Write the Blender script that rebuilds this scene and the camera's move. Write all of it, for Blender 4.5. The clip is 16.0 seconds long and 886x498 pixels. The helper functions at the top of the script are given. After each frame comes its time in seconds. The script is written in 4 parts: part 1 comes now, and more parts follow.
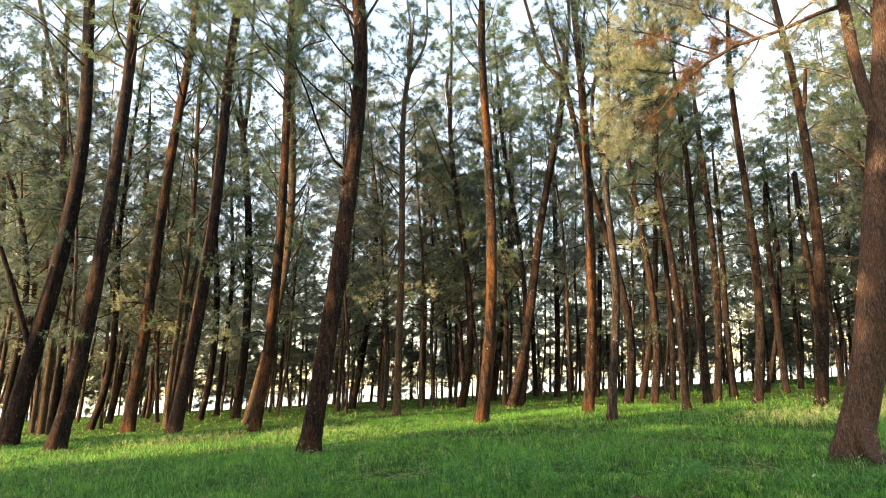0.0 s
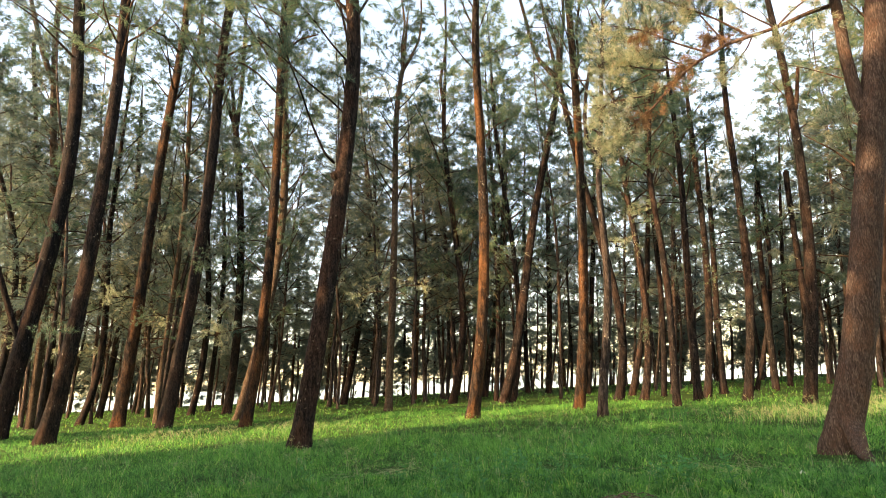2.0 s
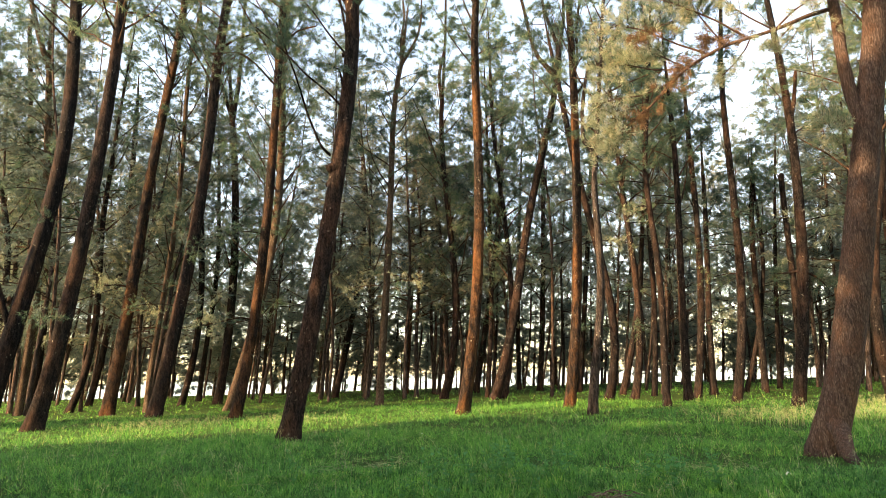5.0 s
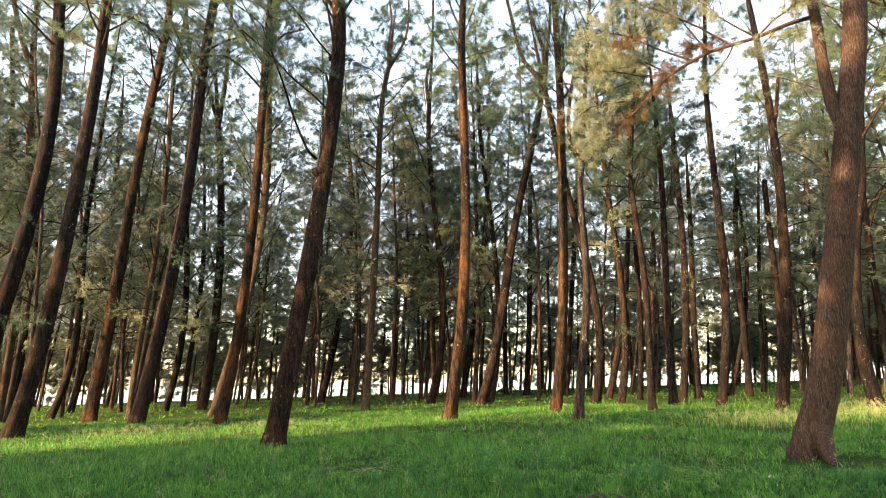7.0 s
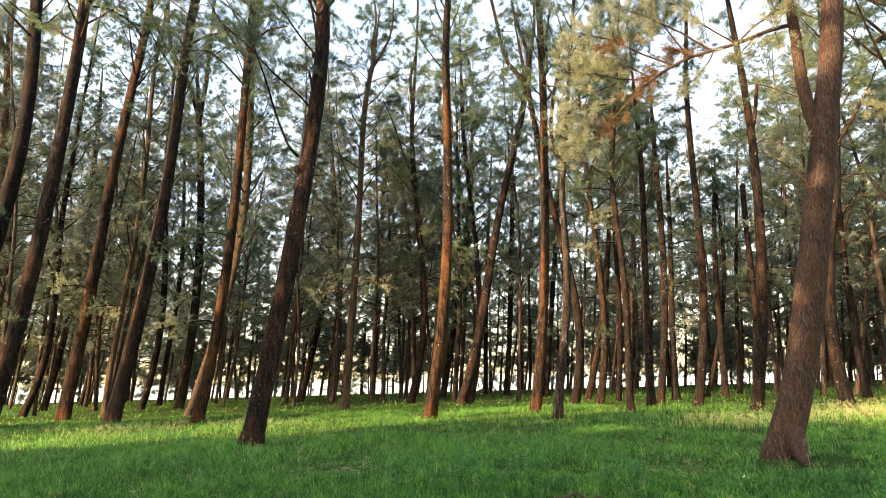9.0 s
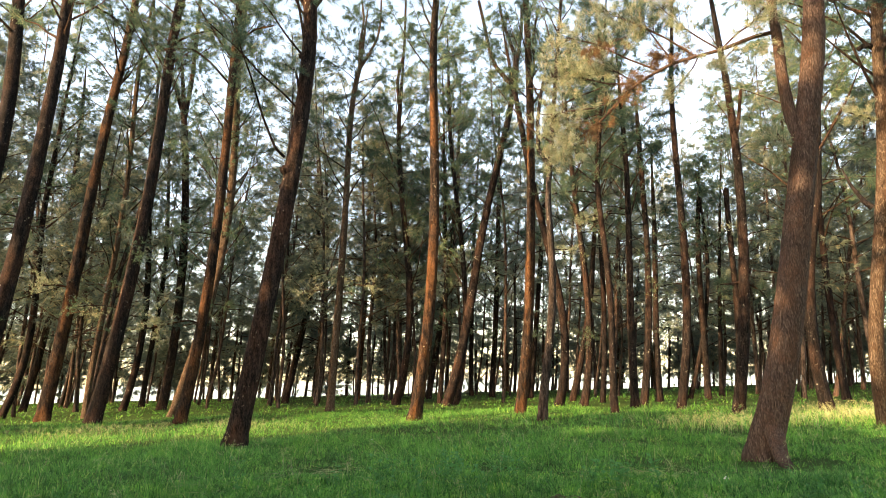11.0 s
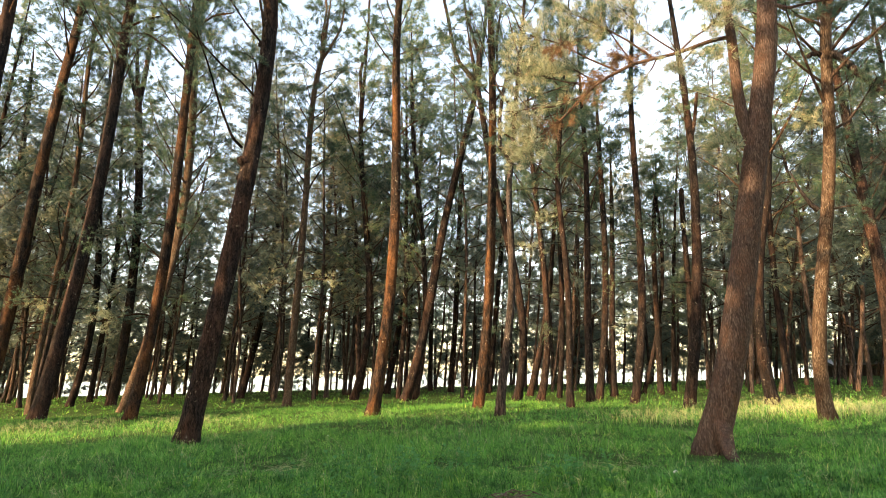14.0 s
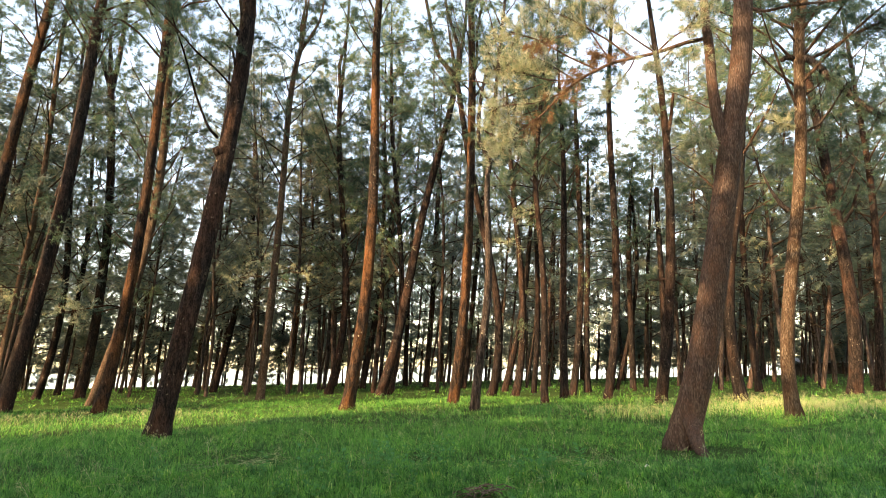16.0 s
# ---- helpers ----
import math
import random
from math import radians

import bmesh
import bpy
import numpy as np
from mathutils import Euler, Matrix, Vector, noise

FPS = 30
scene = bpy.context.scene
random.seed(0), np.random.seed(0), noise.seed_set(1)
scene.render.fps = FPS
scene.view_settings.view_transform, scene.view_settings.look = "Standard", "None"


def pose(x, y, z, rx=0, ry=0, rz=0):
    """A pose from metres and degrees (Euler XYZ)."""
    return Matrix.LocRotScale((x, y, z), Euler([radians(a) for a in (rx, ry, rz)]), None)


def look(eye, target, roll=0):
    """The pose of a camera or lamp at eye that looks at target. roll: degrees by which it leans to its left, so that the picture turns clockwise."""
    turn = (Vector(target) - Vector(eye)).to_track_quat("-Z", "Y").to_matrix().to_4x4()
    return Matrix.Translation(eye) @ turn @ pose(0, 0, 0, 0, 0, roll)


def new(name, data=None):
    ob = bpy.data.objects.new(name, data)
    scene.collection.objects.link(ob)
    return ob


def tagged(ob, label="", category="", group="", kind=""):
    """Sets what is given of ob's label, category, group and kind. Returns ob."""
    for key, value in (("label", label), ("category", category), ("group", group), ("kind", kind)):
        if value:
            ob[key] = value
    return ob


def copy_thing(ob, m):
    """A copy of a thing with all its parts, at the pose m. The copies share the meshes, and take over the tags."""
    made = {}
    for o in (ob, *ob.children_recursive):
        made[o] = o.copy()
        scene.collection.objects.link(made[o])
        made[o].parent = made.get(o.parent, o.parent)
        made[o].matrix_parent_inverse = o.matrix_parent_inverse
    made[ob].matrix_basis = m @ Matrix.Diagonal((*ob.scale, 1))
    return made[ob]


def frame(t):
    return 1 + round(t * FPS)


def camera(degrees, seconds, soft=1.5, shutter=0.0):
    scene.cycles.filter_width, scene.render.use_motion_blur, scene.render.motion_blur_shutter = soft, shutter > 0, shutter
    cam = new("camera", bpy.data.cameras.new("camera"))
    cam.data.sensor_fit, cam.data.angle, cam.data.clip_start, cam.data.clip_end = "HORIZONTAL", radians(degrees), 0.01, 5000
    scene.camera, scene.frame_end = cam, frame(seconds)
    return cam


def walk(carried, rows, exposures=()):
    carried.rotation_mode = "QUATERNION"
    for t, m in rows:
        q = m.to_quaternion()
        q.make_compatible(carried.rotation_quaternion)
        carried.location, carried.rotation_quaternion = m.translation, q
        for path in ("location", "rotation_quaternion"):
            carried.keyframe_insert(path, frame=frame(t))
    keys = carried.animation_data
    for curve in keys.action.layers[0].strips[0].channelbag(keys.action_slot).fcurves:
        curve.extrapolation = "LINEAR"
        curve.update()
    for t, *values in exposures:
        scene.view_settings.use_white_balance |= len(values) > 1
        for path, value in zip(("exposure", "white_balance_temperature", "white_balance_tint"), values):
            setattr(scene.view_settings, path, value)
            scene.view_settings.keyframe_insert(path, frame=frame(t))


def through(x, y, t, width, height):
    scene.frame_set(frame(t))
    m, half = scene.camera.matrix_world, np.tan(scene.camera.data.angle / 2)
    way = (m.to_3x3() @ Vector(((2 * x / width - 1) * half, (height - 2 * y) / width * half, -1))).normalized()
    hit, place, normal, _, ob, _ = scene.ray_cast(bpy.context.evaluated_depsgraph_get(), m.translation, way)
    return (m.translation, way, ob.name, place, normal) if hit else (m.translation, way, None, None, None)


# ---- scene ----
# ---------------------------------------------------------------- camera
cam = camera(71, 16.0, soft=0.6)
PATH = [
    (0.0, pose(0.000, 0.000, 1.450, 102.16, 3.04, 0.67)),
    (0.5, pose(-0.001, 0.005, 1.451, 101.94, 3.11, 0.14)),
    (1.0, pose(0.011, 0.013, 1.456, 101.80, 2.95, 0.24)),
    (1.5, pose(0.021, 0.022, 1.452, 101.81, 2.84, 0.21)),
    (2.0, pose(0.030, 0.026, 1.448, 101.78, 2.83, -0.01)),
    (2.5, pose(0.026, 0.028, 1.448, 101.65, 2.75, -0.08)),
    (3.0, pose(0.045, 0.026, 1.437, 101.84, 2.74, -0.00)),
    (3.5, pose(0.043, 0.030, 1.433, 101.65, 2.40, 0.12)),
    (4.0, pose(0.051, 0.034, 1.431, 101.51, 2.03, -0.11)),
    (6.5, pose(0.071, 0.053, 1.433, 101.27, 1.69, -1.52)),
    (7.0, pose(0.082, 0.047, 1.431, 101.72, 1.80, -1.87)),
    (7.5, pose(0.080, 0.045, 1.435, 101.74, 1.78, -2.31)),
    (8.0, pose(0.079, 0.036, 1.428, 101.68, 1.83, -2.52)),
    (8.5, pose(0.083, 0.040, 1.427, 101.38, 1.66, -2.86)),
    (9.0, pose(0.088, 0.052, 1.425, 101.68, 1.47, -3.64)),
    (11.5, pose(0.099, 0.035, 1.434, 101.80, 1.17, -5.63)),
    (12.0, pose(0.113, 0.054, 1.436, 101.82, 0.94, -6.58)),
    (12.5, pose(0.109, 0.048, 1.442, 101.42, 1.02, -6.96)),
    (13.0, pose(0.123, 0.054, 1.434, 101.30, 1.13, -7.21)),
    (13.5, pose(0.121, 0.059, 1.444, 101.38, 1.11, -8.14)),
    (14.0, pose(0.128, 0.067, 1.441, 101.24, 1.25, -8.61)),
    (14.5, pose(0.133, 0.069, 1.450, 101.26, 1.21, -8.99)),
    (15.0, pose(0.117, 0.073, 1.441, 101.22, 1.20, -9.42)),
    (15.5, pose(0.120, 0.082, 1.435, 101.26, 0.80, -10.70)),
    (16.0, pose(0.121, 0.077, 1.429, 100.78, 0.83, -10.85)),
]
walk(cam, PATH, exposures=((0.0, 2.50, 9000, 14), (16.0, 2.50, 9000, 14)))

# ---------------------------------------------------------------- light
SUN_FROM, SUN_HEIGHT = -118.0, 23.0     # degrees clockwise from +y, degrees above the horizon
world = bpy.data.worlds.new("sky")
scene.world = world
world.use_nodes = True
wn = world.node_tree
wn.nodes.clear()
sky = wn.nodes.new("ShaderNodeTexSky")
sky.sky_type, sky.sun_disc = "NISHITA", False
sky.sun_elevation, sky.sun_rotation = radians(SUN_HEIGHT), radians(SUN_FROM)
sky.air_density, sky.dust_density, sky.ozone_density = 1.0, 1.0, 0.6
wbg = wn.nodes.new("ShaderNodeBackground")
wbg.inputs["Strength"].default_value = 0.15
wout = wn.nodes.new("ShaderNodeOutputWorld")
wn.links.new(sky.outputs[0], wbg.inputs["Color"])
wn.links.new(wbg.outputs[0], wout.inputs["Surface"])
sun = new("sun", bpy.data.lights.new("sun", "SUN"))
sun.data.energy, sun.data.angle, sun.data.color = 3.7, radians(0.6), (1.0, 0.81, 0.57)
sa, se = radians(SUN_FROM), radians(SUN_HEIGHT)
sun.matrix_world = look((40 * math.sin(sa) * math.cos(se), 40 * math.cos(sa) * math.cos(se), 40 * math.sin(se)), (0, 0, 0))


# ---------------------------------------------------------------- materials
def material(name, rough=0.9, spec=0.2):
    m = bpy.data.materials.new(name)
    m.use_nodes = True
    nt = m.node_tree
    b = nt.nodes["Principled BSDF"]
    b.inputs["Roughness"].default_value = rough
    b.inputs["Specular IOR Level"].default_value = spec
    return m, nt, b


def node(nt, kind, **values):
    n = nt.nodes.new(kind)
    for key, value in values.items():
        n.inputs[key.replace("_", " ")].default_value = value
    return n


def ramp(nt, source, stops):
    r = nt.nodes.new("ShaderNodeValToRGB")
    e = r.color_ramp.elements
    while len(e) < len(stops):
        e.new(0.5)
    for el, (at, col) in zip(e, stops):
        el.position, el.color = at, (*col, 1.0)
    nt.links.new(source, r.inputs["Fac"])
    return r.outputs["Color"]


def mix(nt, fac, a, b, mode="MIX"):
    m = nt.nodes.new("ShaderNodeMix")
    m.data_type, m.blend_type = "RGBA", mode
    for source, socket in ((fac, m.inputs[0]), (a, m.inputs[6]), (b, m.inputs[7])):
        if isinstance(source, (int, float)):
            socket.default_value = source
        elif isinstance(source, tuple):
            socket.default_value = (*source, 1.0)
        else:
            nt.links.new(source, socket)
    return m.outputs[2]


def placed(nt, scale=(1, 1, 1), kind="Object"):
    co = nt.nodes.new("ShaderNodeTexCoord")
    mp = nt.nodes.new("ShaderNodeMapping")
    mp.inputs["Scale"].default_value = scale
    nt.links.new(co.outputs[kind], mp.inputs["Vector"])
    return mp.outputs["Vector"]


def noisy(nt, vector, scale, detail=4.0, rough=0.6):
    n = node(nt, "ShaderNodeTexNoise", Scale=scale, Detail=detail, Roughness=rough)
    nt.links.new(vector, n.inputs["Vector"])
    return n.outputs["Fac"]


def bumped(nt, b, height, strength, distance):
    bp = node(nt, "ShaderNodeBump", Strength=strength, Distance=distance)
    nt.links.new(height, bp.inputs["Height"])
    nt.links.new(bp.outputs["Normal"], b.inputs["Normal"])


def bark_material(name, dark, mid, warm, lichen=0.5, long=0.28):
    m, nt, b = material(name, 0.9, 0.08)
    fine = noisy(nt, placed(nt, (1, 1, long)), 34.0, 5.0, 0.75)
    plate = noisy(nt, placed(nt, (1, 1, 0.7 * long)), 11.0, 5.0, 0.7)
    crack = mix(nt, 0.5, fine, plate)
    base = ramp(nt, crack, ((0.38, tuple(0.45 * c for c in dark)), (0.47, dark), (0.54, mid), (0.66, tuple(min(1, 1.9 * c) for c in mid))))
    patch = noisy(nt, placed(nt, (1, 1, 0.45)), 1.1, 4.0, 0.65)
    orange = ramp(nt, patch, ((0.46, (0, 0, 0)), (0.60, (1, 1, 1))))
    base = mix(nt, mix(nt, 0.6, (0, 0, 0), orange), base, mix(nt, ramp(nt, crack, ((0.40, (0, 0, 0)), (0.62, (1, 1, 1)))), tuple(0.25 * c for c in warm), tuple(1.2 * c for c in warm)))
    # pale lichen specks in loose drifts
    vo = node(nt, "ShaderNodeTexVoronoi", Scale=11.0)
    nt.links.new(placed(nt, (1, 1, 0.75)), vo.inputs["Vector"])
    spot = ramp(nt, vo.outputs["Distance"], ((0.16, (1, 1, 1)), (0.30, (0, 0, 0))))
    where = ramp(nt, noisy(nt, placed(nt), 2.3, 5.0, 0.75), ((0.55, (0, 0, 0)), (0.64, (1, 1, 1))))
    fac = mix(nt, 1.0, spot, where, "MULTIPLY")
    base = mix(nt, mix(nt, lichen, (0, 0, 0), fac), base, (0.46, 0.43, 0.37))
    # tone from tree to tree
    info = nt.nodes.new("ShaderNodeObjectInfo")
    tone = ramp(nt, info.outputs["Random"], ((0.0, (0.62, 0.62, 0.64)), (0.5, (0.95, 0.93, 0.90)), (1.0, (1.25, 1.1, 1.0))))
    nt.links.new(mix(nt, 1.0, base, tone, "MULTIPLY"), b.inputs["Base Color"])
    bumped(nt, b, crack, 1.0, 0.09)
    return m


def leaf_material(name, stops, through=0.35, rough=0.6, clumps=False, trees=False):
    m, nt, b = material(name, rough, 0.25)
    geo = nt.nodes.new("ShaderNodeNewGeometry")
    col = ramp(nt, geo.outputs["Random Per Island"], stops)
    big = noisy(nt, placed(nt), 0.45, 3.0, 0.6)
    shade = ramp(nt, big, ((0.3, (0.75, 0.80, 0.85)), (0.7, (1.2, 1.12, 0.95))))
    col = mix(nt, 1.0, col, shade, "MULTIPLY")
    if clumps:                                       # kinds of grass in hand-wide clumps
        kind = ramp(nt, noisy(nt, placed(nt), 3.6, 3.0, 0.7), ((0.36, (0.48, 0.60, 0.62)), (0.5, (1.0, 1.0, 1.0)), (0.64, (1.65, 1.34, 1.1))))
        col = mix(nt, 1.0, col, kind, "MULTIPLY")
    if trees:                                        # tone from tree to tree
        info = nt.nodes.new("ShaderNodeObjectInfo")
        tone = ramp(nt, info.outputs["Random"], ((0.0, (0.50, 0.58, 0.62)), (0.45, (0.85, 0.92, 0.92)), (0.8, (1.25, 1.2, 1.1)), (1.0, (1.7, 1.5, 1.25))))
        col = mix(nt, 1.0, col, tone, "MULTIPLY")
    nt.links.new(col, b.inputs["Base Color"])
    tr = nt.nodes.new("ShaderNodeBsdfTranslucent")
    nt.links.new(col, tr.inputs["Color"])
    mx = nt.nodes.new("ShaderNodeMixShader")
    mx.inputs[0].default_value = through
    nt.links.new(b.outputs[0], mx.inputs[1])
    nt.links.new(tr.outputs[0], mx.inputs[2])
    nt.links.new(mx.outputs[0], nt.nodes["Material Output"].inputs["Surface"])
    return m


def flaky_bark_material(name, deep, mid, pale, rust):
    """Thin upright flakes, a few centimetres long, over a mottled brown."""
    m, nt, b = material(name, 0.92, 0.08)
    warp = node(nt, "ShaderNodeTexNoise", Scale=5.0, Detail=4.0)
    nt.links.new(placed(nt), warp.inputs["Vector"])
    bent = nt.nodes.new("ShaderNodeMixRGB")
    bent.blend_type = "LINEAR_LIGHT"
    bent.inputs[0].default_value = 0.05
    nt.links.new(placed(nt, (1, 1, 0.17)), bent.inputs[1])
    nt.links.new(warp.outputs["Color"], bent.inputs[2])
    flake = node(nt, "ShaderNodeTexVoronoi", Scale=58.0)
    nt.links.new(bent.outputs[0], flake.inputs["Vector"])
    edge = node(nt, "ShaderNodeTexVoronoi", Scale=58.0)
    edge.feature = "DISTANCE_TO_EDGE"
    nt.links.new(bent.outputs[0], edge.inputs["Vector"])
    fine = noisy(nt, placed(nt, (1, 1, 0.22)), 62.0, 5.0, 0.75)
    wide = noisy(nt, placed(nt, (1, 1, 0.6)), 4.2, 5.0, 0.7)
    seam = ramp(nt, edge.outputs["Distance"], ((0.0, (0, 0, 0)), (0.16, (1, 1, 1))))
    tint = nt.nodes.new("ShaderNodeSeparateColor")
    nt.links.new(flake.outputs["Color"], tint.inputs[0])
    base = ramp(nt, mix(nt, 0.45, tint.outputs[0], fine), ((0.18, deep), (0.5, mid), (0.80, pale)))
    base = mix(nt, ramp(nt, wide, ((0.47, (0, 0, 0)), (0.62, (0.75, 0.75, 0.75)))), base, rust)
    base = mix(nt, seam, mix(nt, 0.4, deep, base), base)
    base = mix(nt, 1.0, base, ramp(nt, fine, ((0.36, (0.55, 0.55, 0.55)), (0.52, (1, 1, 1)), (0.68, (1.35, 1.32, 1.3)))), "MULTIPLY")
    nt.links.new(base, b.inputs["Base Color"])
    bumped(nt, b, mix(nt, 0.5, mix(nt, 0.5, seam, tint.outputs[0]), fine), 1.0, 0.022)
    return m


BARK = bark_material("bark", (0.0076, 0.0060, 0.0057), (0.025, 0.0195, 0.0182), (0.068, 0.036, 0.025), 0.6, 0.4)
BARK_GREY = bark_material("grey_bark", (0.017, 0.014, 0.0135), (0.052, 0.042, 0.039), (0.075, 0.052, 0.042), 0.9)
BARK_PLAIN = flaky_bark_material("flaky_brown_bark", (0.042, 0.027, 0.022), (0.098, 0.064, 0.051), (0.138, 0.099, 0.081), (0.120, 0.064, 0.042))
BARK_TAN = flaky_bark_material("pale_tan_bark", (0.030, 0.019, 0.013), (0.080, 0.053, 0.036), (0.16, 0.12, 0.088), (0.060, 0.032, 0.020))
# reddish bark whose strong orange also stands in for sun on the trunks
BARK_SUNLIT_RUST = bark_material("sunlit_rusty_bark", (0.012, 0.0085, 0.007), (0.040, 0.027, 0.021), (0.19, 0.080, 0.032), 0.5, 0.4)
# bark of the deep trees, paled to carry the haze of distance
BARK_HAZY = bark_material("hazy_grey_brown_bark", (0.026, 0.0205, 0.0190), (0.078, 0.061, 0.056), (0.13, 0.078, 0.056), 0.4)
TWIG = bark_material("twig_bark", (0.022, 0.015, 0.011), (0.075, 0.050, 0.038), (0.12, 0.07, 0.045), 0.1)
NEEDLE = leaf_material("needles", ((0.0, (0.026, 0.062, 0.046)), (0.45, (0.064, 0.124, 0.090)), (0.85, (0.130, 0.182, 0.122)), (1.0, (0.24, 0.22, 0.14))), 0.55, trees=True)
# needles of the far trees, lightened and greyed as if by haze
NEEDLE_HAZY = leaf_material("hazy_grey_green_needles", ((0.0, (0.085, 0.125, 0.114)), (0.5, (0.150, 0.190, 0.170)), (0.85, (0.215, 0.240, 0.200)), (1.0, (0.30, 0.28, 0.20))), 0.58, trees=True)
# pale copy of the needles, with sunlight put into the colour
NEEDLE_LIT = leaf_material("sunlit_needles", ((0.0, (0.07, 0.11, 0.06)), (0.4, (0.26, 0.315, 0.20)), (0.85, (0.52, 0.53, 0.39)), (1.0, (0.44, 0.28, 0.18))), 0.55)
NEEDLE_DRY = leaf_material("dry_needles", ((0.0, (0.10, 0.055, 0.03)), (0.6, (0.17, 0.095, 0.05)), (1.0, (0.24, 0.15, 0.08))), 0.3)
BLADE = leaf_material("grass_blades", ((0.0, (0.010, 0.052, 0.010)), (0.28, (0.052, 0.215, 0.042)), (0.60, (0.115, 0.370, 0.080)), (0.90, (0.20, 0.50, 0.115)), (1.0, (0.50, 0.56, 0.24))), 0.5, 0.5, True)
STRAW = leaf_material("dry_grass", ((0.0, (0.29, 0.31, 0.15)), (1.0, (0.54, 0.55, 0.33))), 0.3)
WEED = leaf_material("weed_leaves", ((0.0, (0.030, 0.150, 0.055)), (0.6, (0.075, 0.270, 0.080)), (1.0, (0.16, 0.42, 0.12))), 0.35)

GROUND, nt, b = material("forest_floor", 0.95, 0.1)
g1 = noisy(nt, placed(nt), 0.35, 4.0, 0.6)
g2 = noisy(nt, placed(nt), 14.0, 6.0, 0.7)
grassy = ramp(nt, g2, ((0.3, (0.018, 0.034, 0.008)), (0.55, (0.034, 0.070, 0.014)), (0.8, (0.07, 0.12, 0.03))))
grassy = mix(nt, ramp(nt, g1, ((0.55, (0, 0, 0)), (0.72, (0.5, 0.5, 0.5)))), grassy, (0.12, 0.105, 0.045))
sandy = ramp(nt, g2, ((0.3, (0.30, 0.27, 0.21)), (0.7, (0.44, 0.40, 0.32))))
pos = nt.nodes.new("ShaderNodeNewGeometry")
sep = nt.nodes.new("ShaderNodeSeparateXYZ")
nt.links.new(pos.outputs["Position"], sep.inputs[0])
far = node(nt, "ShaderNodeMapRange")
far.inputs["From Min"].default_value, far.inputs["From Max"].default_value = 66.0, 74.0
nt.links.new(sep.outputs["Y"], far.inputs["Value"])
nt.links.new(mix(nt, far.outputs[0], grassy, sandy), b.inputs["Base Color"])
bumped(nt, b, g2, 0.8, 0.06)

WATER, nt, b = material("sea_water", 0.18, 0.5)
b.inputs["Base Color"].default_value = (0.10, 0.14, 0.15, 1)
bumped(nt, b, noisy(nt, placed(nt, (0.4, 1, 1)), 0.6, 4.0, 0.6), 0.6, 0.3)


# ---------------------------------------------------------------- mesh tools
def build_mesh(name, pieces, mats):
    """One mesh out of (vertices, faces of 3 or 4, material number, smooth)."""
    me = bpy.data.meshes.new(name)
    off, V, L, S, M, SM = 0, [], [], [], [], []
    at = 0
    for v, f, mi, sm in pieces:
        if not len(f):
            continue
        f = np.asarray(f, dtype=np.int64)
        V.append(np.asarray(v, dtype=np.float32))
        L.append((f + off).ravel())
        S.append(at + np.arange(len(f)) * f.shape[1])
        M.append(np.full(len(f), mi))
        SM.append(np.full(len(f), sm))
        off += len(v)
        at += f.size
    V, L, S, M, SM = (np.concatenate(a) for a in (V, L, S, M, SM))
    me.vertices.add(len(V))
    me.vertices.foreach_set("co", V.ravel())
    me.loops.add(len(L))
    me.loops.foreach_set("vertex_index", L.astype(np.int32))
    me.polygons.add(len(S))
    me.polygons.foreach_set("loop_start", S.astype(np.int32))
    me.polygons.foreach_set("material_index", M.astype(np.int32))
    me.polygons.foreach_set("use_smooth", SM.astype(bool))
    for m in mats:
        me.materials.append(m)
    me.update(calc_edges=True)
    me.validate()
    return me


def part(name, me, parent, label=""):
    ob = new(name, me)
    ob.parent = parent
    if label:
        tagged(ob, label)
    return ob


def tube(P, R, sides, rough=0.0, rng=None, flare=None):
    """A tapering tube along the points P."""
    P, R = np.asarray(P, float), np.asarray(R, float)
    D = np.gradient(P, axis=0)
    D /= np.linalg.norm(D, axis=1)[:, None] + 1e-9
    ref = np.array([1.0, 0, 0]) if abs(D[0, 0]) < 0.8 else np.array([0, 1.0, 0])
    U = ref - D * (D @ ref)[:, None]
    U /= np.linalg.norm(U, axis=1)[:, None]
    W = np.cross(D, U)
    a = np.arange(sides) * 2 * np.pi / sides
    ring = U[:, None] * np.cos(a)[None, :, None] + W[:, None] * np.sin(a)[None, :, None]
    rad = np.repeat(R[:, None], sides, 1)
    if rough and rng is not None:
        k = len(P)
        rad = rad * (1 + rough * (rng.random((k, sides)) - 0.5) + 1.2 * rough * np.sin(3 * a + rng.random() * 6)[None] * np.cos(np.linspace(0, 9, k))[:, None])
    if flare is not None:
        rad = rad * flare(a, np.arange(len(P)))
    V = (P[:, None] + ring * rad[..., None]).reshape(-1, 3)
    i, j = np.meshgrid(np.arange(len(P) - 1), np.arange(sides), indexing="ij")
    q = np.stack([i * sides + j, i * sides + (j + 1) % sides, (i + 1) * sides + (j + 1) % sides, (i + 1) * sides + j], -1).reshape(-1, 4)
    V = np.concatenate([V, P[-1:] + D[-1:] * R[-1]])
    n = len(P) * sides
    top = np.array([[n - sides + j, n - sides + (j + 1) % sides, n, n] for j in range(sides)])[:, :3]
    return V, q, top


def tube_pieces(P, R, sides, mi, **more):
    V, q, top = tube(P, R, sides, **more)
    return [(V, q, mi, True), (V[-sides - 1:], np.array([[j, (j + 1) % sides, sides] for j in range(sides)]), mi, True)]


def unit(v):
    return v / (np.linalg.norm(v, axis=-1, keepdims=True) + 1e-9)


